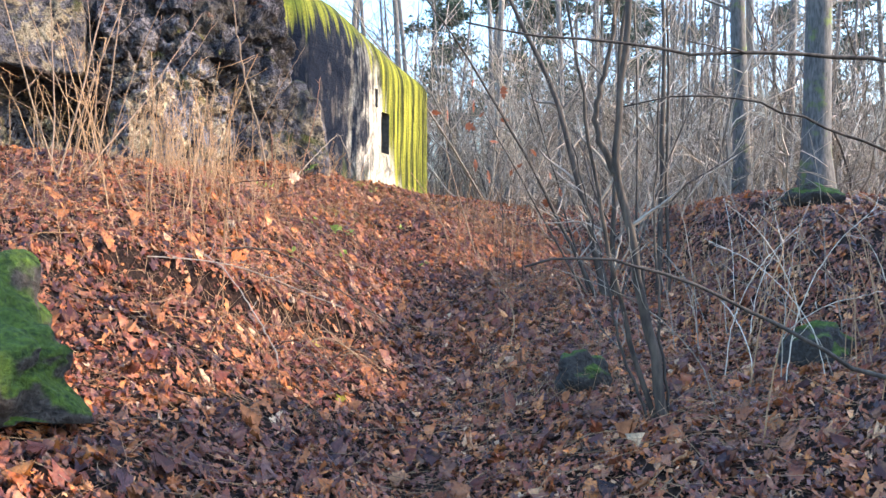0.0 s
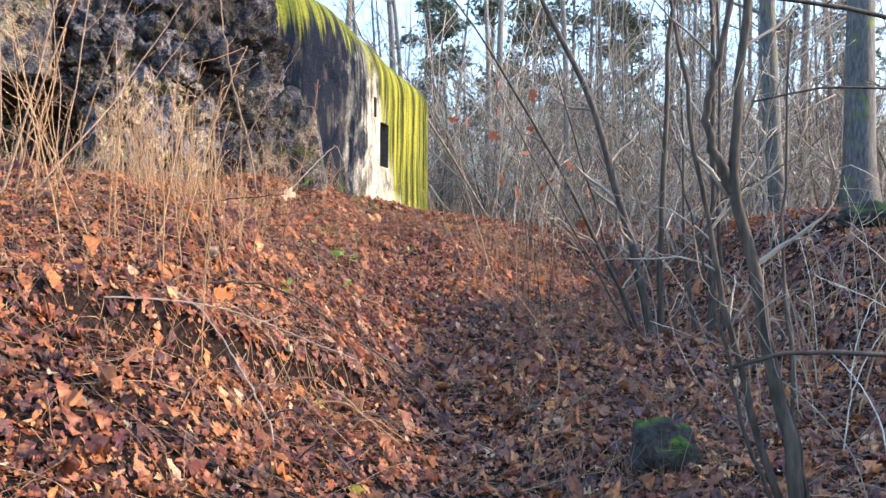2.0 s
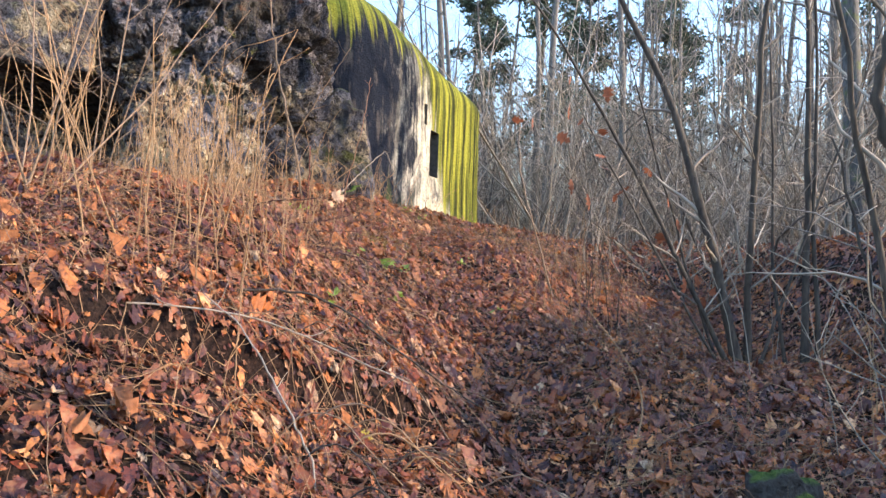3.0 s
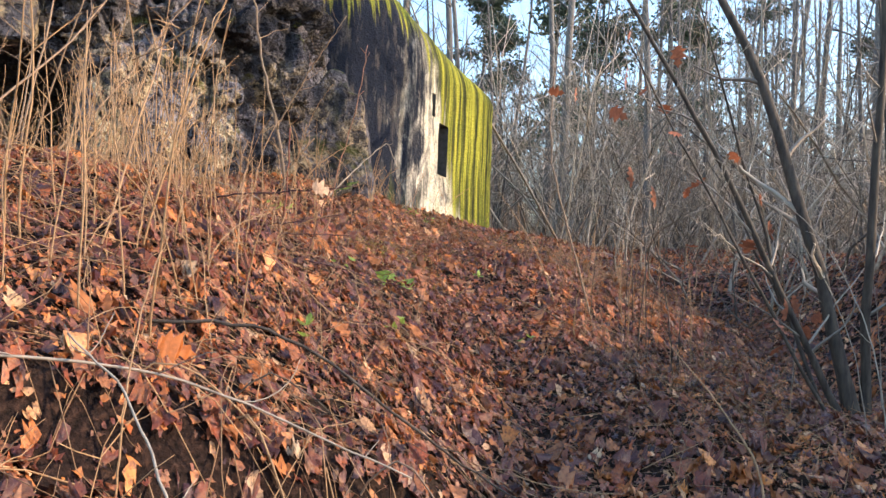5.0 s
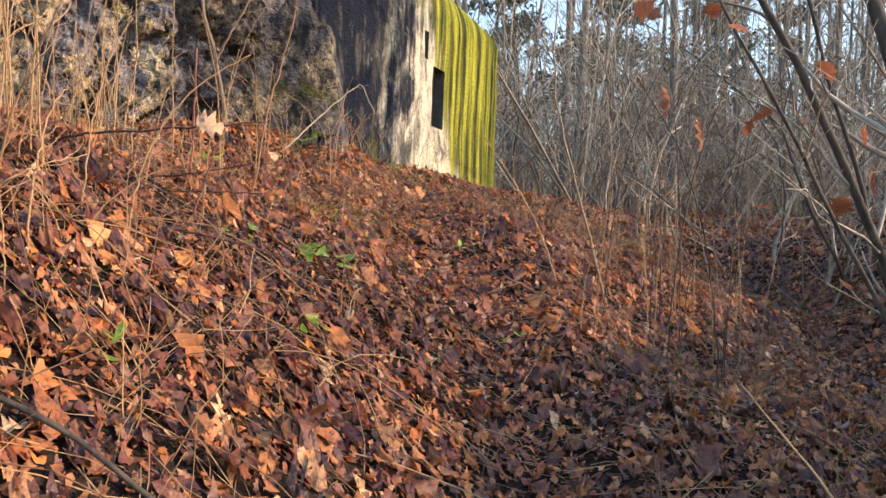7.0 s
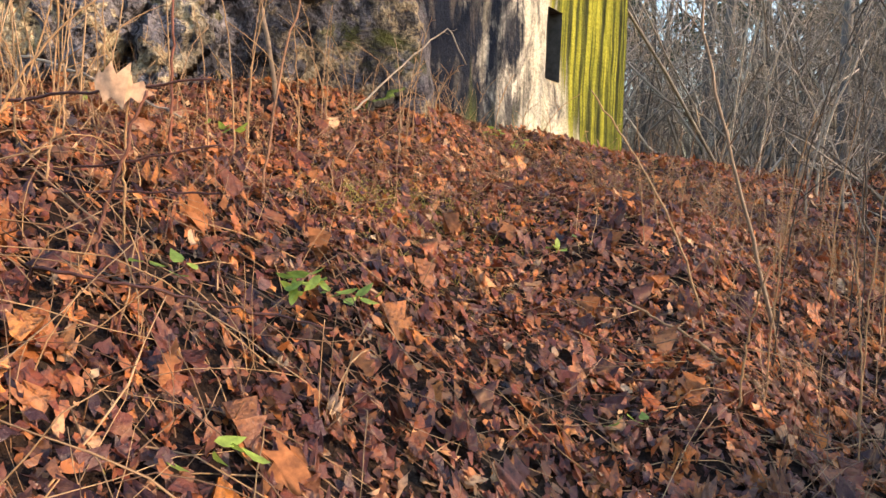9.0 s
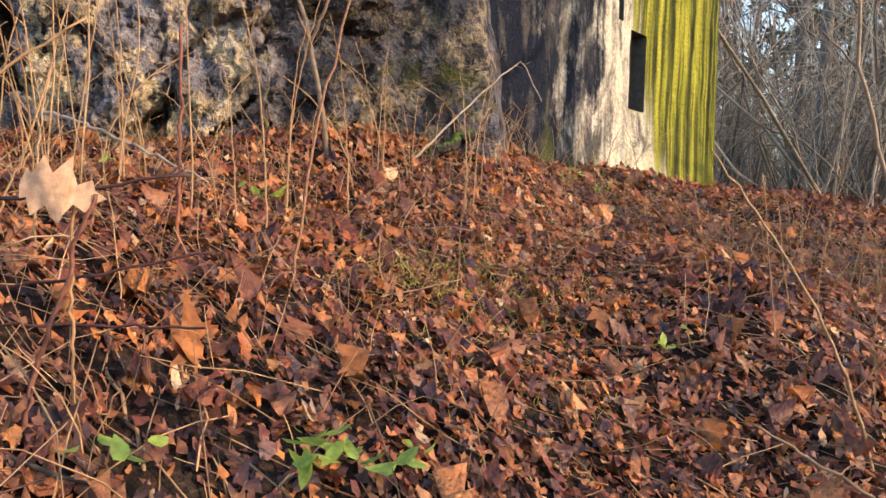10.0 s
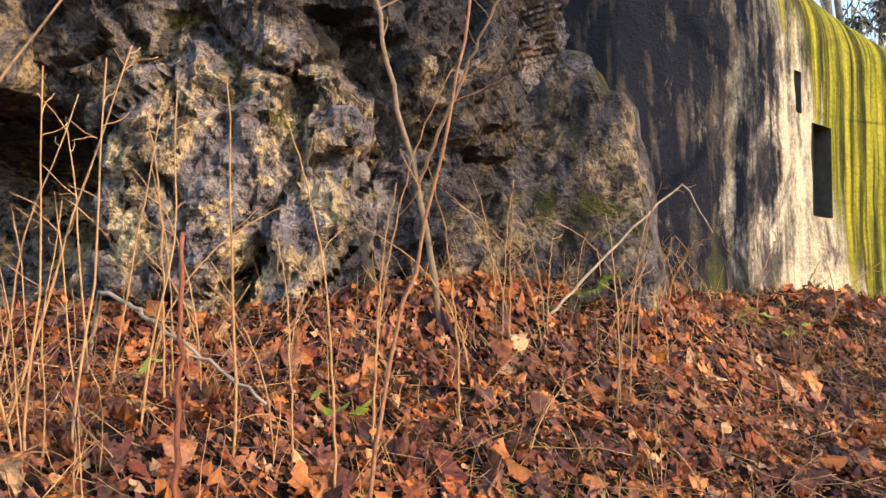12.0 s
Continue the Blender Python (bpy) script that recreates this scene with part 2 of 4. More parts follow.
WHITE_STALK = stalk_material("bleached_stalk", (0.45, 0.38, 0.28), (0.74, 0.66, 0.52))
REVEAL = plain("grimy_concrete", (0.11, 0.10, 0.085), 0.9, 14)
# near black, stands for the unlit inside of the openings
DARK = plain("unlit_room_black", (0.02, 0.02, 0.022))
GREEN = plain("green_leaf", (0.42, 0.56, 0.10), 0.5, 40, 0.5, 0.45)
ORANGE = plain("orange_leaf", (0.55, 0.16, 0.02), 0.5, 40, 0.5, 0.45)
PALE = plain("pale_leaf", (0.72, 0.46, 0.28), 0.5, 40, 0.5, 0.45)
PALE_LEAF = plain("tan_leaf", (0.56, 0.21, 0.065), 0.5, 30, 0.35, 0.3)
YELLOW = plain("yellow_leaf", (0.62, 0.50, 0.05), 0.5, 40, 0.5, 0.45)

# ---- mesh helpers ----


def mesh_of(name, verts, faces, material, smooth=True):
    me = bpy.data.meshes.new(name)
    me.from_pydata([tuple(v) for v in verts], [], [tuple(f) for f in faces])
    me.materials.append(material)
    if smooth:
        me.polygons.foreach_set("use_smooth", [True] * len(me.polygons))
    me.update()
    return me


def part(name, me, parent=None, label=""):
    ob = new(name, me)
    ob.parent = parent
    return tagged(ob, label)


def from_bm(name, bm, material, smooth=False):
    me = bpy.data.meshes.new(name)
    bm.to_mesh(me)
    bm.free()
    me.materials.append(material)
    if smooth:
        me.polygons.foreach_set("use_smooth", [True] * len(me.polygons))
    return me


def fast_mesh(name, verts, loops, starts, material):
    me = bpy.data.meshes.new(name)
    me.vertices.add(len(verts))
    me.vertices.foreach_set("co", np.asarray(verts, np.float32).ravel())
    me.loops.add(len(loops))
    me.loops.foreach_set("vertex_index", np.asarray(loops, np.int32))
    me.polygons.add(len(starts))
    me.polygons.foreach_set("loop_start", np.asarray(starts, np.int32))
    me.materials.append(material)
    me.update(calc_edges=True)
    me.validate()
    return me


class Tubes:
    """Tapered tubes joined into one mesh."""

    def __init__(self):
        self.v, self.f, self.n = [], [], 0

    def add(self, pts, radii, sides=5):
        pts = np.asarray(pts, float)
        k = len(pts)
        d = np.gradient(pts, axis=0)
        d /= np.linalg.norm(d, axis=1)[:, None] + 1e-9
        ref = np.array((0.31, 0.95, 0.05)) if abs(d[0][2]) > 0.7 else np.array((0.05, 0.1, 1.0))
        a = np.cross(d, ref)
        a /= np.linalg.norm(a, axis=1)[:, None] + 1e-9
        b = np.cross(d, a)
        ang = np.arange(sides) * 2 * math.pi / sides
        r = np.asarray(radii, float)[:, None, None]
        ring = pts[:, None, :] + r * (np.cos(ang)[None, :, None] * a[:, None, :] + np.sin(ang)[None, :, None] * b[:, None, :])
        self.v.append(ring.reshape(-1, 3))
        o = self.n
        for i in range(k - 1):
            for j in range(sides):
                j2 = (j + 1) % sides
                self.f.append((o + i * sides + j, o + i * sides + j2, o + (i + 1) * sides + j2, o + (i + 1) * sides + j))
        self.f.append(tuple(o + (k - 1) * sides + j for j in range(sides)))
        self.n += k * sides

    def mesh(self, name, material):
        return mesh_of(name, np.concatenate(self.v), self.f, material)


RNG = np.random.default_rng(7)


def stem_path(start, way, length, steps, wobble, rise=0.0, rng=RNG):
    p, d = np.array(start, float), np.array(way, float)
    d /= np.linalg.norm(d)
    out = [p.copy()]
    for _ in range(steps):
        d = d + rng.normal(0, wobble, 3) + np.array((0, 0, rise))
        d /= np.linalg.norm(d)
        p = p + d * length / steps
        out.append(p.copy())
    return np.array(out)


def branches(tubes, path, radii, count, reach, rng, depth=1, sides=4, low=0.25, lift=0.5, wobble=0.16):
    """Side shoots along a stem, each with shoots of its own."""
    for _ in range(count):
        f = rng.uniform(low, 0.98)
        i = f * (len(path) - 1)
        i0 = min(int(i), len(path) - 2)
        p = path[i0] + (path[i0 + 1] - path[i0]) * (i - i0)
        r = max(radii[i0] * rng.uniform(0.3, 0.6), 0.0022)
        a = rng.uniform(0, 2 * math.pi)
        along = path[i0 + 1] - path[i0]
        along /= np.linalg.norm(along)
        way = np.array((math.cos(a), math.sin(a), 0)) * 0.8 + along * lift + np.array((0, 0, 0.15))
        ln = reach * rng.uniform(0.4, 1.1) * (1.15 - f * 0.6)
        q = stem_path(p, way, ln, 6, wobble, 0.05, rng)
        rr = np.linspace(r, max(r * 0.25, 0.0014), 7)
        tubes.add(q, rr, sides)
        if depth:
            branches(tubes, q, rr, max(2, int(ln * 5)), ln * 0.5, rng, depth - 1, 3, 0.3, lift, wobble)


# ---- ground ----


def step(a, b, x):
    t = np.clip((x - a) / (b - a), 0, 1)
    return t * t * (3 - 2 * t)


def softmax0(x, k=0.3):
    return 0.5 * (x + np.sqrt(x * x + k * k)) - 0.5 * k * np.exp(-np.abs(x))


def ripple(x, y):
    z = 0.05 * np.sin(1.1 * x + 0.7 * y + 0.4) * np.sin(0.8 * y - 0.9 * x + 1.7)
    z = z + 0.022 * np.sin(3.1 * x - 1.3 * y) * np.sin(2.3 * y + 1.9 * x + 0.6)
    z = z + 0.012 * np.sin(7.3 * x + 2.2 * y + 1.0) * np.sin(6.1 * y - 3.4 * x)
    return z + 0.007 * np.sin(14.0 * x - 5 * y) * np.sin(12.7 * y + 6.0 * x)


BERM = [(-4.2, 9.7), (-3.4, 9.95), (-2.75, 10.85), (-2.3, 11.5), (-1.8, 11.75), (-1.8, 12.2)]


def line_distance(x, y, pts):
    d = np.full(np.shape(x), 1e9)
    for (ax, ay), (bx, by) in zip(pts[:-1], pts[1:]):
        k = np.clip(((x - ax) * (bx - ax) + (y - ay) * (by - ay)) / ((bx - ax) ** 2 + (by - ay) ** 2), 0, 1)
        d = np.minimum(d, np.hypot(x - ax - k * (bx - ax), y - ay - k * (by - ay)))
    return d


def height(x, y):
    x, y = np.asarray(x, float), np.asarray(y, float)
    ys = [-60, -10, 0, 3, 5, 6.8, 8.5, 9.6, 10.5, 12, 14.5, 18, 30, 60, 400]
    zs = [-2.0, -0.5, 0.02, 0.25, 0.38, 0.86, 1.31, 1.57, 1.90, 2.04, 2.55, 2.75, 3.3, 4.0, 6.0]
    z = sum(np.interp(y + o, ys, zs) for o in (-0.6, -0.3, 0, 0.3, 0.6)) / 5
    # bank on the left
    s = np.interp(y, [-5, 3, 4, 5, 6, 7, 8, 9, 10, 12, 30], [0.3, 0.34, 0.35, 0.5, 0.5, 0.55, 0.465, 0.34, 0.24, 0.25, 0.1])
    w = softmax0(-0.2 - x, 0.5)
    z = z + s * np.where(w < 2.4, w, 2.4 + (1 - np.exp(-(w - 2.4) / 2.0)) * 0.8)
    # small eroded scarp in the bank
    q = y - (5.55 + 0.6 * (x + 1.3))
    z = z + step(-2.5, -2.0, x) * (1 - step(-0.9, -0.45, x)) * np.where(q > 0, 0.12 * np.exp(-q / 0.5), -0.17 * np.exp(np.minimum(q, 0) / 0.6)) * np.tanh(np.abs(q) / 0.05)
    # hollow and low bank on the right
    r = softmax0(x - 0.1, 0.4)
    z = z + np.clip(r, 0, 2.2) * np.interp(y, [0, 4, 6, 7, 8, 9, 10, 12.5, 20], [0.12, 0.18, 0.03, 0.01, -0.13, -0.33, -0.32, -0.36, -0.1])
    z = z + np.interp(y, [0, 6, 8, 9.5, 12, 16], [0.55, 0.75, 1.0, 1.3, 0.9, 0.0]) * step(1.9, 4.4, x)
    # crest of the spur beside the path, and its steep flank
    z = z + 0.15 * np.exp(-((x + 0.25) / 0.6) ** 2 - ((y - 10.2) / 0.8) ** 2) - 0.13 * np.exp(-((x - 0.75) / 0.5) ** 2 - ((y - 9.0) / 0.8) ** 2)
    # rubble berm under the leaves at the ruin's foot
    z = z + 0.22 * np.exp(-(line_distance(x, y, BERM) / 0.42) ** 2)
    # ridge added outside the view, its top shaped to cast the hollow's shadow
    crest = 10.5 + 0.385 * (y - 3.9) * (y > 3.9) + 0.25 * (y - 3.9) * (y <= 3.9)
    top = np.interp(y, [-12, 0.5, 1.6, 1.95, 2.45, 2.9, 3.3, 3.95, 4.5, 4.8, 5.4, 5.9, 6.3, 7.0, 7.7, 8.3, 9.1, 9.8, 11.0],
                    [3.4, 4.3, 4.45, 4.95, 5.03, 4.84, 4.57, 4.46, 4.63, 5.0, 5.22, 5.36, 5.47, 5.51, 5.48, 5.42, 5.33, 4.1, 0.0])
    top = top + 0.03 * np.sin(4.3 * y + 1) + 0.035 * np.sin(9.1 * y) + 0.02 * np.sin(21 * y)
    shadow_ridge = np.clip(top - 0.62 * np.abs(x - crest) - 0.02 * (x - crest) ** 2, -50, 50)
    z = np.where(x > 6.0, np.maximum(z, shadow_ridge), z)
    near = np.exp(-((x * x + (y - 6) ** 2) / 900))
    return z + ripple(x, y) * (0.3 + 0.7 * near)


def spread(lo, hi, inner_lo, inner_hi, fine, growth=1.22):
    c = list(np.arange(inner_lo, inner_hi, fine))
    d, a, b = fine, inner_lo, inner_hi
    left, right = [], [b]
    while a > lo:
        d *= growth
        a -= d
        left.append(a)
    d = fine
    while b < hi:
        d *= growth
        b += d
        right.append(b)
    return np.array(left[::-1] + c + right)


def build_ground():
    xs, ys = spread(-900, 900, -6.5, 14.5, 0.10), spread(-900, 900, -3, 18, 0.10)
    X, Y = np.meshgrid(xs, ys)
    Z = height(X, Y)
    v = np.stack([X, Y, Z], -1).reshape(-1, 3)
    n, k = len(xs), len(ys)
    i = np.arange((k - 1) * n).reshape(k - 1, n)[:, :-1].ravel()
    f = np.stack([i, i + 1, i + n + 1, i + n], 1)
    ob = new("ground", mesh_of("ground", v, f.tolist(), SOIL))
    tagged(ob, "woodland ground of dark leaf mould and brown litter", "ground", kind="structure")


build_ground()

# ---- bunker ----


def at_height(x, y):
    return float(height(x, y))


def sample_line(pts, step_m):
    """Even points along a line, rounded at its corners."""
    p = np.array(pts, float)
    for _ in range(2):
        q = [p[0]]
        for a, b in zip(p[:-1], p[1:]):
            q += [a * 0.75 + b * 0.25, a * 0.25 + b * 0.75]
        p = np.array(q + [p[-1]])
    d = np.concatenate([[0], np.cumsum(np.linalg.norm(np.diff(p, axis=0), axis=1))])
    u = np.arange(0, d[-1], step_m)
    return u, np.stack([np.interp(u, d, p[:, 0]), np.interp(u, d, p[:, 1])], 1)


bunker = new("bunker")
bunker.location = (-3, 13, 2.4)
tagged(bunker, "half-ruined concrete bunker with mossy streaked wall, blasted open at one end", "bunker")


def bunker_part(name, verts, faces, material, smooth=True, label=""):
    me = mesh_of(name, np.asarray(verts) - np.array((-3, 13, 2.4)), faces, material, smooth)
    return part(name, me, bunker, label)


WALL_LINE = [(-3.2, 11.7), (-2.45, 12.2), (-1.85, 12.9), (-1.5, 13.7), (-1.15, 14.75), (-0.75, 15.6), (-0.28, 16.4), (-0.55, 16.9), (-2.2, 19.2), (-3.5, 21)]


def build_wall():
    u, line = sample_line(WALL_LINE, 0.05)
    t = np.gradient(line, axis=0)
    t /= np.linalg.norm(t, axis=1)[:, None]
    nrm = np.stack([t[:, 1], -t[:, 0]], 1)
    k0 = int(np.argmin(np.abs(line[:, 1] - 14.72) + (line[:, 1] > 17)))
    top = np.interp(line[:, 1], [11, 13.2, 15, 16.4, 21], [6.1, 5.95, 5.62, 5.2, 5.0])
    zl = np.arange(1.7, 4.9, 0.05)
    nz = len(zl) + 14
    verts, uvs = [], []
    for i in range(len(u)):
        for j in range(nz):
            if j < len(zl):
                z = zl[j]
                off = 0.0
            else:
                a = (j - len(zl) + 1) / 14 * math.pi / 2
                hgt = top[i] - 4.9
                z = 4.9 + hgt * math.sin(a)
                off = -0.5 * (1 - math.cos(a))
            rough = 0.03 * noise.noise((line[i][0] * 1.2, line[i][1] * 1.2, z * 0.7)) + 0.012 * noise.noise((line[i][0] * 7, line[i][1] * 7, z * 4))
            p = line[i] + nrm[i] * (off + rough)
            verts.append((p[0], p[1], z))
            uvs.append((u[i] - u[k0] + 4.0, z))
    kw = 3
    holes = [(k0 - kw, k0 + kw + 1, 3.40, 4.22), (k0 - kw - 6, k0 - kw - 4, 4.25, 4.6)]

    def in_hole(i, j):
        if j >= len(zl) - 1:
            return False
        z = zl[j] + 0.025
        return any(a <= i < b and lo < z < hi for a, b, lo, hi in holes)

    faces = []
    for i in range(len(u) - 1):
        for j in range(nz - 1):
            if not in_hole(i, j):
                faces.append((i * nz + j, (i + 1) * nz + j, (i + 1) * nz + j + 1, i * nz + j + 1))
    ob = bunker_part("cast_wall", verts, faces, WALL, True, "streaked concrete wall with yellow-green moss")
    uv = ob.data.uv_layers.new(name="wall")
    flat = np.array(uvs)[[lp.vertex_index for lp in ob.data.loops]]
    uv.data.foreach_set("uv", flat.ravel())
    # reveals of the embrasure and of the slit
    for n, (a, b, lo, hi) in enumerate(holes):
        ja = [j for j in range(len(zl)) if lo < zl[j] + 0.025 < hi]
        j0, j1 = ja[0], ja[-1] + 1
        c = [np.array(verts[i * nz + j]) for i, j in ((a, j0), (b, j0), (b, j1), (a, j1))]
        inn = np.array((*(-nrm[(a + b) // 2]), 0)) * (0.55 if n == 0 else 0.3)
        o = [p + np.array((*nrm[(a + b) // 2], 0)) * 0.012 for p in c]
        d = [p + inn for p in c]
        v = o + d
        f = [(0, 1, 5, 4), (1, 2, 6, 5), (2, 3, 7, 6), (3, 0, 4, 7)]
        hole = bunker_part("embrasure" if n == 0 else "slit", v, f, REVEAL, False, "grimy rectangular opening" if n == 0 else "narrow dark slot")
        # a black sheet closes the opening, the room's darkness put into its colour
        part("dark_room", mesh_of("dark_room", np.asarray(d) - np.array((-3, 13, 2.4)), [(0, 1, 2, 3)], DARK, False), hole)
    # roof slab closing the top
    rim = [np.array(verts[i * nz + nz - 1]) for i in range(0, len(u), 6)]
    rim += [np.array((-9.0, 22, 5.4)), np.array((-9.0, 12.6, 6.3)), np.array((-4.2, 12.3, 6.2))]
    cen = np.array((-4.5, 16.5, 6.3))
    v = rim + [cen]
    f = [(i, (i + 1) % len(rim), len(rim)) for i in range(len(rim))]
    bunker_part("roof", v, f, MOSS_BRIGHT, True, "moss-grown roof")


build_wall()

RUBBLE_LINE = [(-10.5, 9.6), (-7.5, 9.3), (-5.6, 9.5), (-4.4, 9.75), (-3.5, 10.05), (-2.75, 10.75), (-2.45, 11.4), (-2.35, 12.0), (-2.75, 12.5)]


def build_rubble():
    u, line = sample_line(RUBBLE_LINE, 0.01)
    keep, last = [], -9.0
    for i in range(len(u)):
        if u[i] - last >= (0.03 if -4.9 < line[i][0] else 0.06) - 1e-6:
            keep.append(i)
            last = u[i]
    u, line = u[keep], line[keep]
    t = np.gradient(line, axis=0)
    t /= np.linalg.norm(t, axis=1)[:, None]
    nrm = np.stack([t[:, 1], -t[:, 0]], 1)
    zl = np.concatenate([np.arange(1.9, 4.7, 0.03), np.arange(4.7, 6.3, 0.055)])
    nz = len(zl)
    verts = []
    for i in range(len(u)):
        x, y = line[i]
        for z in zl:
            p = Vector((x, y, z))
            w = p + 0.35 * noise.noise_vector(p * 1.1)
            dist, pts = noise.voronoi(w * 0.95)
            crack = min((dist[1] - dist[0]) * 3.2, 1.0)
            cell = noise.cell(pts[0] * 13.7)
            d2, p2 = noise.voronoi((w + Vector((5, 2, 1))) * 2.6)
            crack2 = min((d2[1] - d2[0]) * 3.0, 1.0)
            off = 0.13 * (cell - 0.5) + 0.09 * (crack - 1) + 0.10 * (noise.cell(p2[0] * 7.1) - 0.5) + 0.05 * (crack2 - 1)
            off += 0.09 * noise.fractal(p * 2.1, 0.7, 2.1, 5) + 0.03 * noise.fractal(p * 8.0, 0.6, 2.1, 4)
            d3, _ = noise.voronoi(w * 4.2 + Vector((1, 8, 3)))
            off -= 0.04 * max(0.0, 1 - d3[0] / 0.42) ** 0.7 * (1 if noise.noise(p * 1.3) > -0.1 else 0.3)
            off += 0.03 * (noise.cell((p + 0.12 * noise.noise_vector(p * 3)) * 4.5) - 0.5)
            # cavern under the overhanging block
            hx, hz = (x + 5.3) / 0.75, (z - 3.15) / 0.55
            off -= 1.3 * math.exp(-(hx ** 4 + hz ** 4))
            # deep crevice down the face
            cx = (x + 2.75 + 0.28 * (z - 3) + 0.1 * math.sin(3 * z)) / 0.12
            off -= 0.28 * math.exp(-cx * cx) * (1 if z < 4.2 else 0.3)
            off -= 0.02 * (z - 2.3)
            q = line[i] + nrm[i] * off
            verts.append((q[0], q[1], z))
    faces = [(i * nz + j, (i + 1) * nz + j, (i + 1) * nz + j + 1, i * nz + j + 1) for i in range(len(u) - 1) for j in range(nz - 1)]
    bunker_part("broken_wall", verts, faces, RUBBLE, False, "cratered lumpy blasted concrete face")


build_rubble()


def lump(name, size, seed, material, detail=4, rough=0.35):
    """A boulder or lump, flat underneath."""
    bm = bmesh.new()
    bmesh.ops.create_icosphere(bm, subdivisions=detail, radius=1)
    for v in bm.verts:
        p = v.co.copy()
        q = p * 1.2 + Vector((seed * 3.1, seed * 1.7, seed))
        d, _ = noise.voronoi(q)
        k = 1 + rough * (noise.fractal(q, 0.9, 2.0, 4) * 0.5 + (d[1] - d[0]) * 0.8 - 0.35)
        v.co = Vector((p.x * size[0], p.y * size[1], max(p.z, -0.35) * size[2])) * k
    return from_bm(name, bm, material, True)


def broken_block(name, out, thick, material, m, label, cuts=3):
    """A broken prism of concrete with worn edges and a rough skin."""
    bm = bmesh.new()
    face = bm.faces.new([bm.verts.new((x, 0, z)) for x, z in out])
    ret = bmesh.ops.extrude_face_region(bm, geom=[face])
    for v in ret["geom"]:
        if isinstance(v, bmesh.types.BMVert):
            v.co.y += thick
    bmesh.ops.recalc_face_normals(bm, faces=bm.faces)
    bmesh.ops.bevel(bm, geom=list(bm.edges), offset=0.03, segments=1, affect="EDGES")
    bmesh.ops.triangulate(bm, faces=bm.faces)
    for _ in range(cuts):
        long_edges = [e for e in bm.edges if e.calc_length() > 0.09]
        if long_edges:
            bmesh.ops.subdivide_edges(bm, edges=long_edges, cuts=1)
            bmesh.ops.triangulate(bm, faces=bm.faces)
    for v in bm.verts:
        v.co += noise.noise_vector(v.co * 2.3) * 0.05 + noise.noise_vector(v.co * 7) * 0.025
    ob = new(name, from_bm(name, bm, material, False))
    ob.matrix_world = m
    tagged(ob, label, "slab")


broken_block("concrete_slab", [(-0.75, 0.0), (0.64, -0.1), (0.60, 0.56), (0.48, 1.23), (0.42, 1.6), (0.28, 1.62), (0.22, 1.82), (0.02, 1.87), (-0.2, 1.62), (-0.55, 1.5)], 0.45, SLAB,
             pose(-2.36, 11.47, 2.3, -5, 0, 7), "broken grey concrete slab leaning against the ruined wall", 4)
broken_block("concrete_block", [(-1.9, 0.25), (-0.3, 0.0), (0.0, 0.06), (0.06, 0.8), (-0.05, 1.9), (-1.9, 1.9)], 1.0, SLAB,
             pose(-4.72, 9.62, 3.75, 3, 0, 16), "overhanging broken block of pale concrete above a dark cavity", 5)

# ---- trees ----


def multi_stem(name, x, y, stems, seed, label, category, mat=BARK, twig_mat=TWIG, sub=1, shoots=9, reach=0.9):
    """A many-stemmed bush or young tree: each stem is a part."""
    rng = np.random.default_rng(seed)
    ob = new(name)
    z0 = at_height(x, y) - 0.05
    ob.location = (x, y, z0)
    tagged(ob, label, category)
    for (dx, dy, ln, r, lean, az) in stems:
        tb = Tubes()
        way = (math.cos(az) * lean, math.sin(az) * lean, 1)
        q = stem_path((dx, dy, 0), way, ln, 16, 0.05, 0.012, rng)
        rr = r * np.linspace(1, 0.32, 17)
        rr[0] *= 1.35
        tb.add(q, rr, 8)
        st = part("stem", tb.mesh("stem", mat), ob)
        tw = Tubes()
        branches(tw, q, rr, shoots, reach, rng, sub, 4, 0.12)
        tagged(part("twig_spray", tw.mesh("twig_spray", twig_mat), st), kind="stuff")
    return ob


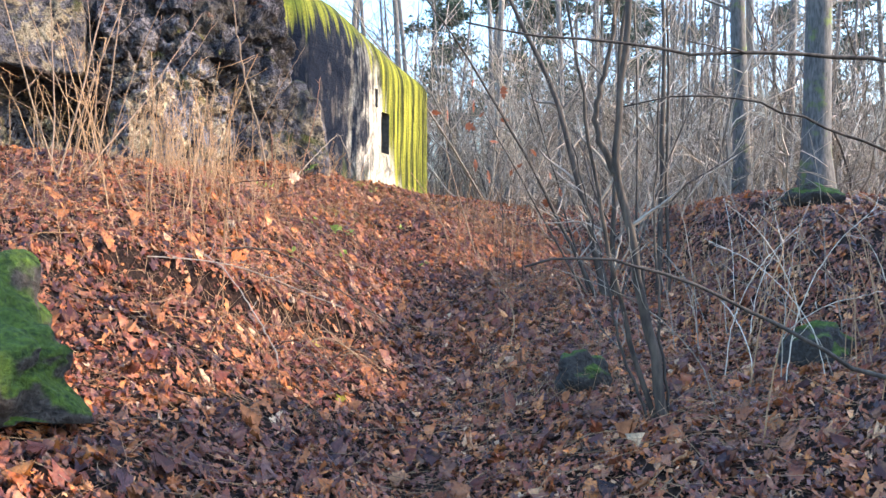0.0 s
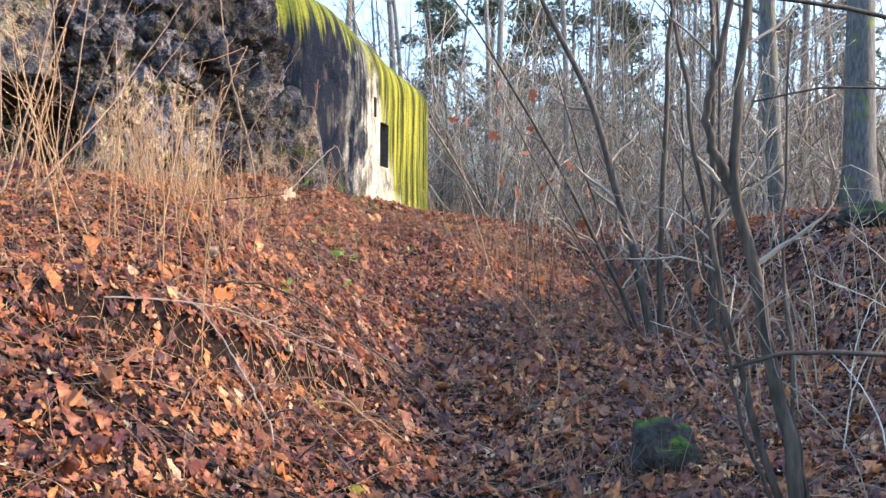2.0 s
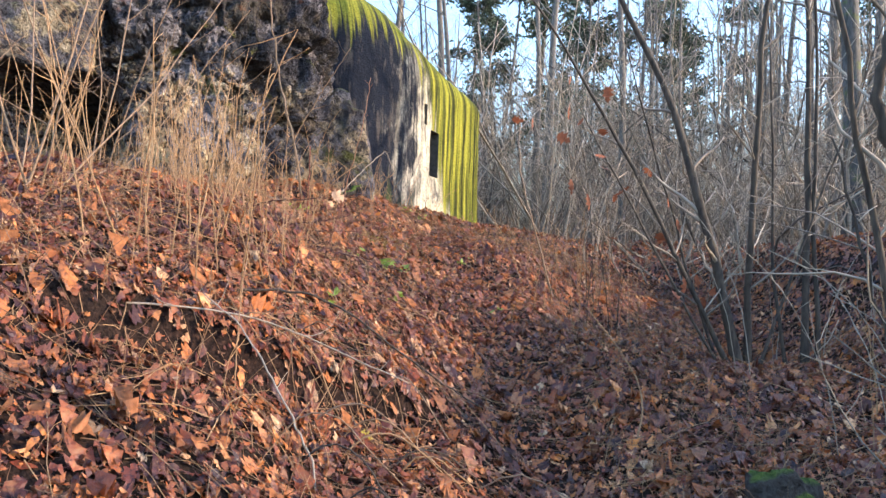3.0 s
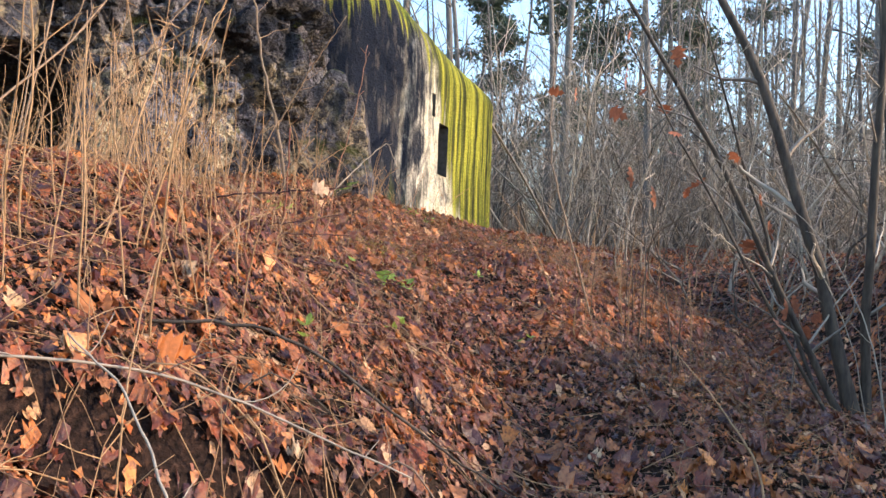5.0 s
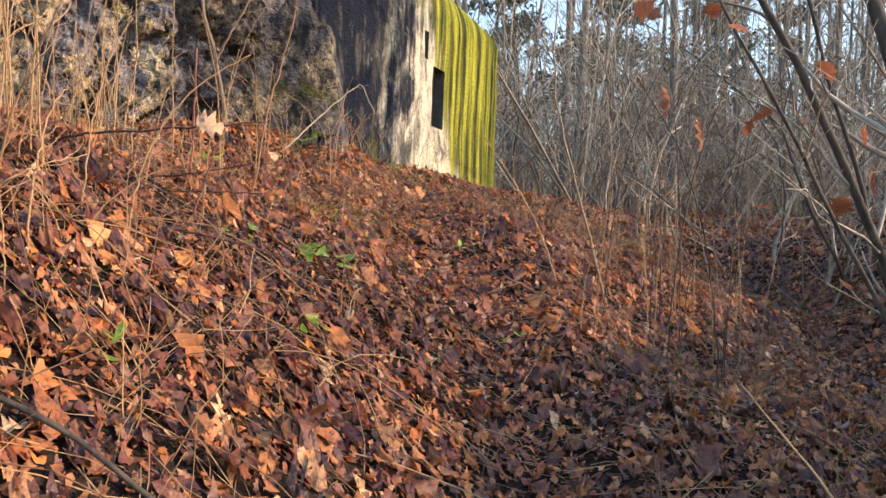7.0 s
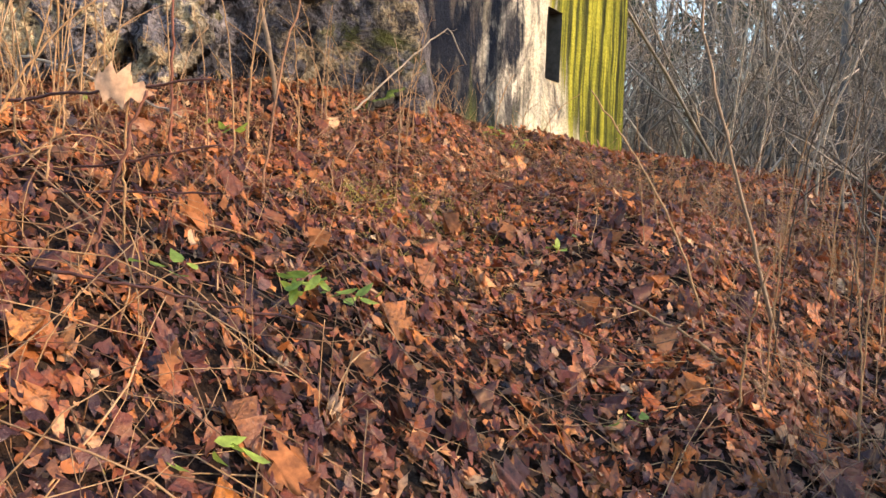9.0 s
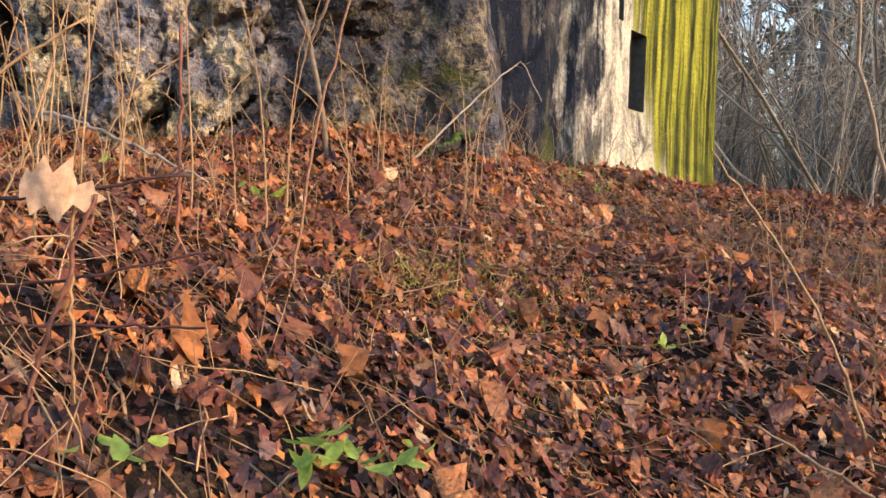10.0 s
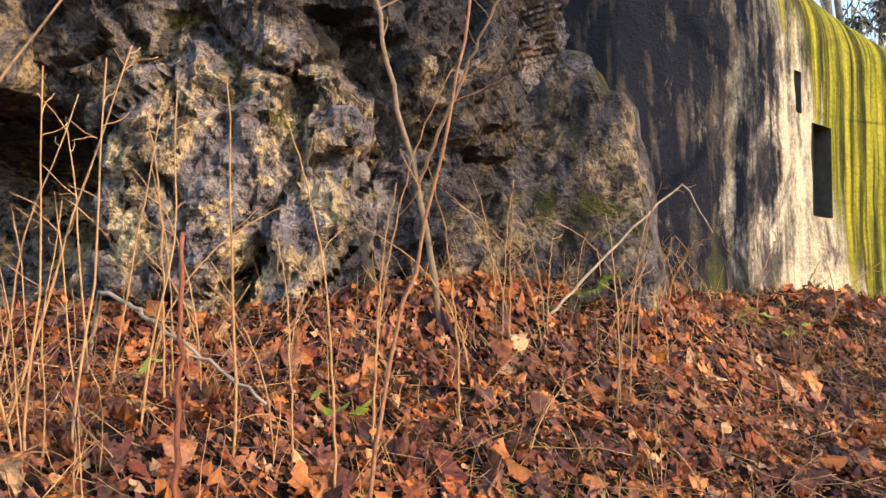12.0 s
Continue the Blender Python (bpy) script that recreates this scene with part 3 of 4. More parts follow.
def fork_tree():
    """The young tree with a forked trunk beside the path."""
    rng = np.random.default_rng(31)
    ob = new("young_tree")
    x, y = 1.22, 4.1
    ob.location = (x, y, at_height(x, y) - 0.05)
    tagged(ob, "slender young tree with forked grey-brown trunk among shoots", "tree")
    for pts, r in (
        ([(0, 0, 0), (-0.03, 0, 0.35), (-0.12, 0.0, 0.75), (-0.17, 0.02, 1.1), (-0.26, 0.03, 1.45), (-0.24, 0.03, 1.75), (-0.18, 0.05, 2.3), (-0.1, 0.05, 3.2), (-0.05, 0.1, 4.4)], 0.030),
        ([(-0.26, 0.03, 1.43), (-0.35, 0.02, 1.62), (-0.37, 0.02, 1.78), (-0.33, 0.0, 2.0), (-0.26, 0.0, 2.35), (-0.2, 0, 3.3)], 0.020),
        ([(-0.02, 0.05, 0), (-0.14, 0.06, 0.4), (-0.26, 0.08, 0.9), (-0.36, 0.1, 1.4), (-0.45, 0.1, 2.0), (-0.6, 0.1, 2.9)], 0.016),
        ([(0.05, 0.03, 0), (0.0, 0.05, 0.5), (-0.02, 0.1, 1.2), (0.02, 0.1, 2.1)], 0.010),
        ([(-0.06, -0.02, 0), (-0.25, 0.0, 0.5), (-0.34, 0.03, 1.0), (-0.5, 0.05, 1.6)], 0.009),
    ):
        tb = Tubes()
        q = np.array(pts)
        d = np.linspace(0, 1, len(q))
        dd = np.linspace(0, 1, 22)
        q = np.stack([np.interp(dd, d, q[:, i]) for i in range(3)], 1)
        q[1:-1] += rng.normal(0, 0.006, (20, 3))
        rr = r * np.linspace(1.1, 0.4, 22)
        tb.add(q, rr, 9)
        st = part("stem", tb.mesh("stem", BARK), ob)
        tw = Tubes()
        branches(tw, q, rr, 7, 0.7, rng, 1, 4, 0.25)
        tagged(part("twig_spray", tw.mesh("twig_spray", TWIG), st), kind="stuff")


def tall_tree(name, x, y, h, r, seed, lean=0.0, az=0.0, low=0.3, mat=BARK_BIG, label="tall bare forest tree with straight grey trunk", shoots=22):
    rng = np.random.default_rng(seed)
    ob = new(name)
    ob.location = (x, y, at_height(x, y) - 0.1)
    tagged(ob, label, "tree")
    tb = Tubes()
    q = stem_path((0, 0, 0), (math.cos(az) * lean, math.sin(az) * lean, 1), h, 18, 0.018, 0.01, rng)
    rr = r * np.linspace(1, 0.2, 19)
    rr[0] *= 1.5
    rr[1] *= 1.04
    tb.add(q, rr, 10)
    part("trunk", tb.mesh("trunk", mat), ob)
    tw = Tubes()
    branches(tw, q, rr * 0.6, shoots, h * 0.22, rng, 1, 4, low)
    part("crown", tw.mesh("crown", BARK_FAR), ob)
    return ob


fork_tree()
hazel = multi_stem("hazel_bush", 1.68, 7.7, [(0.02, 0, 5.0, 0.042, 0.20, 3.0), (0.1, 0.05, 5.2, 0.03, 0.05, 3.0), (-0.05, -0.05, 3.6, 0.022, 0.62, 3.2), (-0.1, 0.05, 2.8, 0.014, 0.5, 2.5), (-0.12, -0.08, 2.6, 0.012, 0.8, 3.3), (0.12, -0.1, 3.4, 0.014, 0.3, 0.2)], 11,
                   "bare hazel bush with slanting grey stems", "bush", shoots=8, reach=0.8)
multi_stem("hazel_bush", 2.3, 7.9, [(0, 0, 5.6, 0.032, 0.04, 0.4), (0.1, 0, 4.6, 0.022, 0.15, 0.8), (-0.1, 0.1, 4.0, 0.016, 0.2, 2.2)], 12,
           "bare hazel bush with thin upright stems", "bush", shoots=9)
tall_tree("forest_tree", 5.75, 11.4, 16, 0.22, 21, low=0.22)
tall_tree("forest_tree", 5.1, 12.6, 15, 0.15, 22, 0.04, 1.0, low=0.22)
# unseen tree, added for the shadow strip across the near bank
tall_tree("forest_tree", 8.55, 2.1, 15, 0.26, 23, low=0.5)
# three more trees out of view, added to streak the path with shadow
for i, (x, y, r) in enumerate(((13.0, 9.05, 0.06), (12.5, 9.3, 0.045), (12.2, 8.35, 0.05))):
    tall_tree("forest_tree", x, y, 11, r, 24 + i, 0.05, 1.3 * i, 0.35, shoots=10)


def build_woods():
    """Trees of the wood beyond the hollow and the bunker."""
    rng = np.random.default_rng(5)
    kinds = [tall_tree("woodland_tree", 0, 0, h, r, 40 + i, 0.03, i, 0.12, BARK_FAR, "bare woodland tree with thin pale trunk", 19) for i, (h, r) in enumerate(((12, 0.07), (14, 0.1), (11, 0.05), (16, 0.14), (9, 0.04)))]
    spots = []
    while len(spots) < 150:
        y = rng.uniform(13, 60)
        x = rng.uniform(-0.35 * y, 0.62 * y)
        if x < 0.06 * y + 0.4 and y < 24 and x > -9:
            continue
        # a thin strip of wood lets the low sun through to the bunker
        lane = y + 0.10 * x
        if 5 < lane < 18 and rng.random() < 0.85:
            continue
        spots.append((x, y))
    for i, (x, y) in enumerate(spots):
        m = pose(x, y, at_height(x, y) - 0.1, rng.normal(0, 2), rng.normal(0, 2), rng.uniform(0, 360))
        if i < len(kinds):
            kinds[i].matrix_basis = m
        else:
            tagged(copy_thing(kinds[i % len(kinds)], m), group="woodland trees")
    # brushwood of thin shoots
    tb = Tubes()
    for _ in range(4600):
        y = 11 + 50 * rng.random() ** 1.3
        x = rng.uniform(0.05 * y, 0.62 * y) if y < 24 else rng.uniform(-0.12 * y, 0.62 * y)
        lane = y + 0.10 * x
        if (y < 13 and x < 2.4) or (x < 1.2 and y < 17):
            continue
        if lane < 24 and rng.random() < (0.74 if lane < 17 else 0.5):
            continue
        ln = rng.uniform(1.0, 2.8) if lane < 16 else rng.uniform(1.5, 8)
        q = stem_path((x, y, at_height(x, y) - 0.05), (rng.normal(0, 0.33), rng.normal(0, 0.33), 1), ln, 5, 0.2, 0, rng)
        r = (0.004 + 0.02 * rng.random() ** 2.5) * (1 + y / 30)
        tb.add(q, np.linspace(r, r * 0.4, 6), 3)
        for _ in range(7):
            k = rng.integers(1, 5)
            s = stem_path(q[k], (rng.normal(0, 1), rng.normal(0, 1), 0.8), ln * rng.uniform(0.15, 0.5), 3, 0.3, 0.03, rng)
            tb.add(s, np.linspace(r * 0.32, r * 0.16, 4), 3)
    ob = new("brushwood", tb.mesh("brushwood", BRUSH))
    tagged(ob, "dense bare brushwood of thin brown shoots", "brushwood", kind="stuff")


build_woods()


def build_pines():
    """Far evergreens that show between the bare crowns."""
    rng = np.random.default_rng(61)
    first = new("pine_tree")
    tagged(first, "far pine tree with grey-green needles among bare trees", "tree", "far pines")
    tb, nd = Tubes(), []
    q = stem_path((0, 0, 0), (0, 0, 1), 15, 12, 0.015, 0.01, rng)
    tb.add(q, np.linspace(0.16, 0.04, 13), 7)
    for _ in range(46):
        f = rng.uniform(0.3, 1.0)
        p = q[min(int(f * 12), 12)]
        a = rng.uniform(0, 6.28)
        ln = (1.15 - f) * 3.2 + 0.4
        br = stem_path(p, (math.cos(a), math.sin(a), 0.15), ln, 5, 0.12, 0.02, rng)
        tb.add(br, np.linspace(0.03, 0.008, 6), 3)
        for _ in range(60):
            c = br[rng.integers(2, 6)] + rng.normal(0, 0.22, 3)
            nd.append((c, rng.normal(0, 1, 3)))
    part("trunk", tb.mesh("trunk", BARK_BIG), first)
    v, f = [], []
    for c, d in nd:
        d = d / np.linalg.norm(d)
        s = np.cross(d, (0.3, 0.2, 1)) * 0.05
        k = len(v)
        v += [c - d * 0.16 + s, c + d * 0.16, c - d * 0.16 - s, c + np.array((0, 0, 0.12))]
        f += [(k, k + 1, k + 2), (k, k + 1, k + 3)]
    tagged(part("crown", mesh_of("crown", v, f, plain("pine_needles", (0.075, 0.10, 0.06), 0.8, 3), False), first), kind="stuff")
    spots = [(2.2, 33), (4.5, 38), (-1.0, 40), (7.5, 36), (10, 42), (14, 40), (1.0, 46), (19, 38), (6, 48), (24, 44), (12.5, 50)]
    for i, (x, y) in enumerate(spots):
        m = pose(x, y, at_height(x, y) - 0.1, 0, 0, 40 * i)
        if i:
            copy_thing(first, m)
        else:
            first.matrix_basis = m


build_pines()


# ---- leaf litter ----


def leaf_outline(kind):
    if kind == 2:
        half = [(0.0, 0.05), (0.25, 0.26), (0.55, 0.22), (0.8, 0.17)]
    elif kind == 3:
        half = [(0.0, 0.02), (0.22, 0.20), (0.5, 0.22), (0.8, 0.12)]
    elif kind == 0:
        half = [(0.0, 0.02), (0.16, 0.10), (0.22, 0.05), (0.42, 0.24), (0.50, 0.10), (0.70, 0.22), (0.76, 0.10), (0.92, 0.10)]
    else:
        half = [(0.0, 0.02), (0.04, 0.20), (0.10, 0.16), (0.20, 0.40), (0.32, 0.22), (0.52, 0.46), (0.54, 0.30), (0.62, 0.13), (0.78, 0.22), (0.84, 0.09)]
    pts = half + [(1.0, 0.0)] + [(a, -b) for a, b in half[::-1]]
    return np.array(pts)


def scatter_leaves(name, spots, sizes, material, seed, lift=0.02, tilt=0.35, simple=0, ragged=0.02):
    rng = np.random.default_rng(seed)
    vs, ls, ss, n, nl = [], [], [], 0, 0
    shapes = [leaf_outline(simple), leaf_outline(simple + 1)]
    gx = (height(spots[:, 0] + 0.05, spots[:, 1]) - height(spots[:, 0] - 0.05, spots[:, 1])) / 0.1
    gy = (height(spots[:, 0], spots[:, 1] + 0.05) - height(spots[:, 0], spots[:, 1] - 0.05)) / 0.1
    gx, gy = np.clip(gx, -0.75, 0.75), np.clip(gy, -0.75, 0.75)
    gz = height(spots[:, 0], spots[:, 1])
    for kind in (0, 1):
        sel = np.where(np.arange(len(spots)) % 2 == kind)[0]
        sh = shapes[kind]
        k = len(sh)
        m = len(sel)
        s = sizes[sel][:, None]
        px, py = (sh[:, 0] - 0.5)[None] * s, sh[:, 1][None] * s
        px, py = px + rng.normal(0, ragged, (m, k)) * s, py + rng.normal(0, ragged, (m, k)) * s
        curl = rng.uniform(-1.6, 3.2, m)[:, None]
        bend = rng.uniform(-0.8, 1.8, m)[:, None]
        pz = curl * py ** 2 / s * 1.1 + bend * px ** 2 / s * 0.6 + rng.normal(0, 0.085, (m, k)) * s
        a = rng.uniform(0, 2 * math.pi, m)[:, None]
        X = px * np.cos(a) - py * np.sin(a)
        Y = px * np.sin(a) + py * np.cos(a)
        sx = gx[sel][:, None] + rng.normal(0, tilt, m)[:, None]
        sy = gy[sel][:, None] + rng.normal(0, tilt, m)[:, None]
        Z = gz[sel][:, None] + rng.uniform(0.002, lift, m)[:, None] + pz + X * sx + Y * sy
        flat = gz[sel][:, None] + X * gx[sel][:, None] + Y * gy[sel][:, None]
        Z = np.maximum(Z, flat + 0.003)
        v = np.stack([spots[sel][:, 0:1] + X, spots[sel][:, 1:2] + Y, Z], -1)
        vs.append(v.reshape(-1, 3))
        h = k // 2
        quads = []
        for j in range(h):
            b0, b1 = k - 1 - j, k - 2 - j
            if j + 1 == b1:
                quads.append((j, j + 1, b0))
            else:
                quads.append((j, j + 1, b1, b0))
        flat_loop = np.array([c for q in quads for c in q])
        start = np.cumsum([0] + [len(q) for q in quads])[:-1]
        ls.append((n + np.arange(m)[:, None] * k + flat_loop[None]).ravel())
        ss.append((nl + np.arange(m)[:, None] * len(flat_loop) + start[None]).ravel())
        n += m * k
        nl += m * len(flat_loop)
    ob = new(name, fast_mesh(name, np.concatenate(vs), np.concatenate(ls), np.concatenate(ss), material))
    return ob


def build_litter():
    rng = np.random.default_rng(3)
    big = np.stack([rng.uniform(-4.6, 3.8, 34000), rng.uniform(1.6, 12.8, 34000)], 1)
    big = big + rng.normal(0, 0.7, big.shape)
    ob = scatter_leaves("leaf_litter", big, 0.036 + 0.080 * rng.random(len(big)) ** 2.4, LEAF, 1, 0.045, 0.36)
    tagged(ob, "thick litter of dry brown oak and maple leaves", "leaf litter", kind="stuff")
    bits = np.stack([rng.uniform(-4.6, 3.8, 95000), rng.uniform(1.6, 12.8, 95000)], 1)
    bits = bits + rng.normal(0, 0.7, bits.shape)
    ob = scatter_leaves("leaf_litter", bits, 0.016 + 0.04 * rng.random(len(bits)) ** 1.5, LEAF, 4, 0.05, 0.4, 2, 0.07)
    tagged(ob, "crumbled bits of brown leaves between the whole ones", "leaf litter", kind="stuff")
    top = np.stack([rng.uniform(-3.6, 1.2, 420), rng.uniform(3.0, 12.4, 420)], 1)
    ob = scatter_leaves("leaf_litter", top, rng.uniform(0.08, 0.13, len(top)), PALE_LEAF, 6, 0.07, 0.3)
    tagged(ob, "large pale tan maple leaves lying on the litter", "leaf litter", kind="stuff")
    far = np.stack([rng.normal(0, 7.0, 85000), rng.uniform(-3, 24, 85000)], 1)
    inside = (far[:, 0] > -4.6) & (far[:, 0] < 3.8) & (far[:, 1] > 1.6) & (far[:, 1] < 12.8)
    far = far[~inside | (rng.random(len(far)) < 0.12)]
    ob = scatter_leaves("leaf_litter", far, rng.uniform(0.04, 0.11, len(far)), LEAF, 2, 0.03, 0.45, 2, 0.06)
    tagged(ob, "brown fallen leaves spread over the woodland floor", "leaf litter", kind="stuff")


build_litter()


def build_fallen_twigs():
    rng = np.random.default_rng(8)
    tb = Tubes()
    for _ in range(6500):
        x, y = rng.uniform(-4.5, 3), rng.uniform(2, 13)
        a = rng.uniform(0, 6.28) if rng.random() < 0.5 else rng.normal(-0.35, 0.35)
        ln = rng.uniform(0.1, 0.55)
        q = stem_path((x, y, 0), (math.cos(a), math.sin(a), rng.uniform(0, 0.35)), ln, 4, 0.12, -0.03, rng)
        g = height(q[:, 0], q[:, 1])
        q[:, 2] = g + 0.015 + np.clip(q[:, 2], 0, 1)
        r = rng.uniform(0.0011, 0.0032)
        tb.add(q, np.linspace(r, r * 0.5, 5), 3)
    # longer twigs criss-cross on the bank
    for _ in range(190):
        x, y = rng.uniform(-3.2, -0.7), rng.uniform(4.6, 8.4)
        a, ln = rng.uniform(0, 6.28), rng.uniform(0.3, 0.85)
        q = stem_path((x, y, 0), (math.cos(a), math.sin(a), 0), ln, 6, 0.16, 0, rng)
        q[:, 2] = height(q[:, 0], q[:, 1]) + 0.02 + rng.uniform(0.02, 0.13) * np.sin(np.linspace(0.15, 3.0, 7))
        r = rng.uniform(0.0014, 0.0034)
        tb.add(q, np.linspace(r, r * 0.5, 7), 3)
    ob = new("fallen_twigs", tb.mesh("fallen_twigs", STRAW))
    tagged(ob, "dry straw and thin twigs lying on the leaves", "twig_spray", kind="stuff")


build_fallen_twigs()


def build_weeds():
    """Clumps of tall dry stalks."""
    rng = np.random.default_rng(14)
    stalks = []
    for i in range(6):
        tb = Tubes()
        ln = 1.0
        q = stem_path((0, 0, 0), (rng.normal(0, 0.1), rng.normal(0, 0.1), 1), ln, 9, 0.05, -0.01, rng)
        if i % 3 == 0:
            q = np.concatenate([q, stem_path(q[-1], (rng.normal(0, 1), rng.normal(0, 1), -0.4), 0.25, 3, 0.2, -0.1, rng)[1:]])
        rr = np.linspace(0.0042, 0.0018, len(q))
        tb.add(q, rr, 5)
        branches(tb, q, rr, 3, 0.2, rng, 0, 3, 0.4)
        stalks.append(tb.mesh("stalk", STRAW))
    places = []
    for _ in range(19):
        y = rng.uniform(5.8, 8.9)
        places.append((-2.0 - 0.6 * max(0, y - 7.2) - rng.exponential(0.5), y, rng.uniform(0.7, 1.4) - 0.25 * max(0, y - 7.2)))
    for _ in range(11):
        places.append((rng.uniform(0.0, 1.1), rng.uniform(9.0, 11.8), rng.uniform(0.35, 0.75)))
    for _ in range(10):
        places.append((rng.uniform(2.3, 3.6), rng.uniform(4.0, 7.0), rng.uniform(0.6, 1.1)))
    places += [(-2.7, 8.75, 1.15), (-3.05, 8.95, 1.2), (-3.3, 8.6, 1.1)]
    for x, y, h in places:
        ob = new("dry_weed")
        ob.location = (x, y, at_height(x, y) - 0.02)
        tagged(ob, "clump of tall dry straw-coloured weed stalks", "weed", "dry weeds on the bank")
        for _ in range(rng.integers(5, 10)):
            s = part("stalk", stalks[rng.integers(0, 6)], ob)
            dx, dy = rng.normal(0, 0.24, 2)
            s.matrix_local = pose(dx, dy, float(height(x + dx, y + dy)) - at_height(x, y), rng.normal(0, 5), rng.normal(0, 5), rng.uniform(0, 360)) @ Matrix.Scale(h * rng.uniform(0.6, 1.1), 4)


build_weeds()

# ---- stones ----
for i, (x, y, s, lab) in enumerate((
    (-2.02, 3.1, (0.47, 0.36, 0.37), "large boulder covered in bright green moss"),
    (-2.25, 3.35, (0.42, 0.4, 0.55), "upright mossy boulder on the leafy bank"),
    (0.95, 5.05, (0.20, 0.17, 0.22), "small moss-topped stump in dead leaves"),
    (2.5, 4.95, (0.25, 0.22, 0.25), "dark mossy stump among dry stalks"),
    (4.6, 9.3, (0.42, 0.3, 0.22), "dark mossy stone on top of the low bank"),
)):
    ob = new("stump" if "stump" in lab else "boulder", lump("boulder", s, i + 1, MOSS_BRIGHT if i < 2 else MOSS, 5 if i < 2 else 4, 0.42))
    ob.location = (x, y, at_height(x, y) + s[2] * 0.2)
    tagged(ob, lab, "stump" if "stump" in lab else "boulder")

# ---- canes, branches and logs ----


def smooth_path(pts, n=24, jitter=0.0, seed=0):
    """A rounded path through a few points."""
    p = np.array(pts, float)
    for _ in range(3):
        q = [p[0]]
        for a, c in zip(p[:-1], p[1:]):
            q += [a * 0.75 + c * 0.25, a * 0.25 + c * 0.75]
        p = np.array(q + [p[-1]])
    d = np.concatenate([[0], np.cumsum(np.linalg.norm(np.diff(p, axis=0), axis=1))])
    u = np.linspace(0, d[-1], n)
    p = np.stack([np.interp(u, d, p[:, i]) for i in range(3)], 1)
    if jitter:
        p[1:-1] += np.random.default_rng(seed).normal(0, jitter, (n - 2, 3))
    return p


def cane(name, pts, r0, r1, material, label, category, seed=0, shoots=0, reach=0.3, grounded=True):
    """A single bent stem or branch, its foot on the ground, with a few side shoots."""
    ob = new(name)
    p = smooth_path(pts, 26, r0 * 0.55, seed)
    if grounded:
        p[0][2] = at_height(p[0][0], p[0][1]) - 0.03
    base = p[0].copy()
    ob.location = base
    tb = Tubes()
    rr = np.linspace(r0, r1, 26)
    tb.add(p - base, rr, 7)
    tagged(ob, label, category)
    st = part("stem", tb.mesh("stem", material), ob)
    if shoots:
        tw = Tubes()
        branches(tw, p - base, rr, shoots, reach, np.random.default_rng(seed), 0, 4, 0.2)
        tagged(part("twig_spray", tw.mesh("twig_spray", material), st), kind="stuff")
    return ob


cane("bramble_cane", [(2.5, 2.5, 0.6), (1.95, 2.45, 0.9), (1.45, 2.4, 1.06), (1.0, 2.42, 1.30), (0.75, 2.43, 1.42), (0.45, 2.44, 1.50), (0.27, 2.46, 1.44)], 0.012, 0.004, BARK, "long dark bramble cane arching over the path side", "cane", 3, 3, 0.2)
cane("overhanging_sapling", [(3.2, 3.4, 0.7), (3.0, 3.4, 1.9), (2.3, 3.35, 2.32), (1.6, 3.3, 2.38), (1.0, 3.25, 2.36), (0.1, 3.2, 2.48)], 0.018, 0.004, BARK, "thin dark sapling bent over the hollow", "sapling", 4, 9, 0.45)
cane("overhanging_sapling", [(3.1, 4.2, 0.7), (3.0, 4.1, 1.7), (2.4, 4.0, 2.05), (1.7, 3.95, 2.28), (1.35, 3.9, 2.33), (0.95, 3.9, 2.25)], 0.013, 0.004, BARK, "thin dark sapling bent low beside the hollow", "sapling", 5, 6, 0.35)
cane("arching_shoot", [(2.2, 5.4, 0.7), (2.35, 5.4, 1.25), (2.75, 5.5, 1.45), (3.05, 5.5, 1.1)], 0.006, 0.003, STRAW, "pale dry shoot arching down to the bank", "shoot", 6, 3, 0.2)
cane("arching_shoot", [(2.9, 5.9, 0.8), (2.7, 5.9, 1.4), (2.5, 5.8, 1.6), (2.1, 5.7, 1.35)], 0.006, 0.003, STRAW, "pale dry shoot arching over the bank", "shoot", 7, 3, 0.2)
cane("arching_shoot", [(1.9, 4.6, 0.6), (2.0, 4.6, 1.2), (2.2, 4.7, 1.55), (2.0, 4.75, 1.75)], 0.006, 0.003, STRAW, "pale upright shoot with side twigs", "shoot", 8, 5, 0.25)
cane("arching_shoot", [(1.55, 3.6, 0.5), (1.62, 3.6, 1.0), (1.75, 3.65, 1.3), (1.72, 3.7, 1.5)], 0.005, 0.002, STRAW, "pale thin shoot in dead leaves", "shoot", 9, 3, 0.2)
cane("arching_shoot", [(0.55, 6.1, 0.7), (0.62, 6.2, 0.95), (0.45, 6.35, 1.25), (0.30, 6.5, 1.45)], 0.006, 0.002, STRAW, "thin bare shoot beside the path", "shoot", 10, 2, 0.2)
cane("spur_sapling", [(0.45, 9.41, 1.3), (0.32, 9.41, 1.75), (0.2, 9.41, 2.15), (0.07, 9.41, 2.6), (0.02, 9.41, 3.0), (0.05, 9.43, 3.6)], 0.010, 0.004, BROWN_TWIG, "slender brown sapling on the spur beside the path", "sapling", 91, 6, 0.35)
cane("spur_sapling", [(0.12, 9.2, 1.4), (0.02, 9.2, 1.75), (-0.15, 9.18, 2.1), (-0.4, 9.15, 2.45)], 0.006, 0.003, STRAW, "thin leaning sapling on the spur beside the path", "sapling", 92, 4, 0.25)

# dark canes low over the leaves
DARK_CANE = plain("dark_red_cane", (0.085, 0.035, 0.028), 0.55, 60)
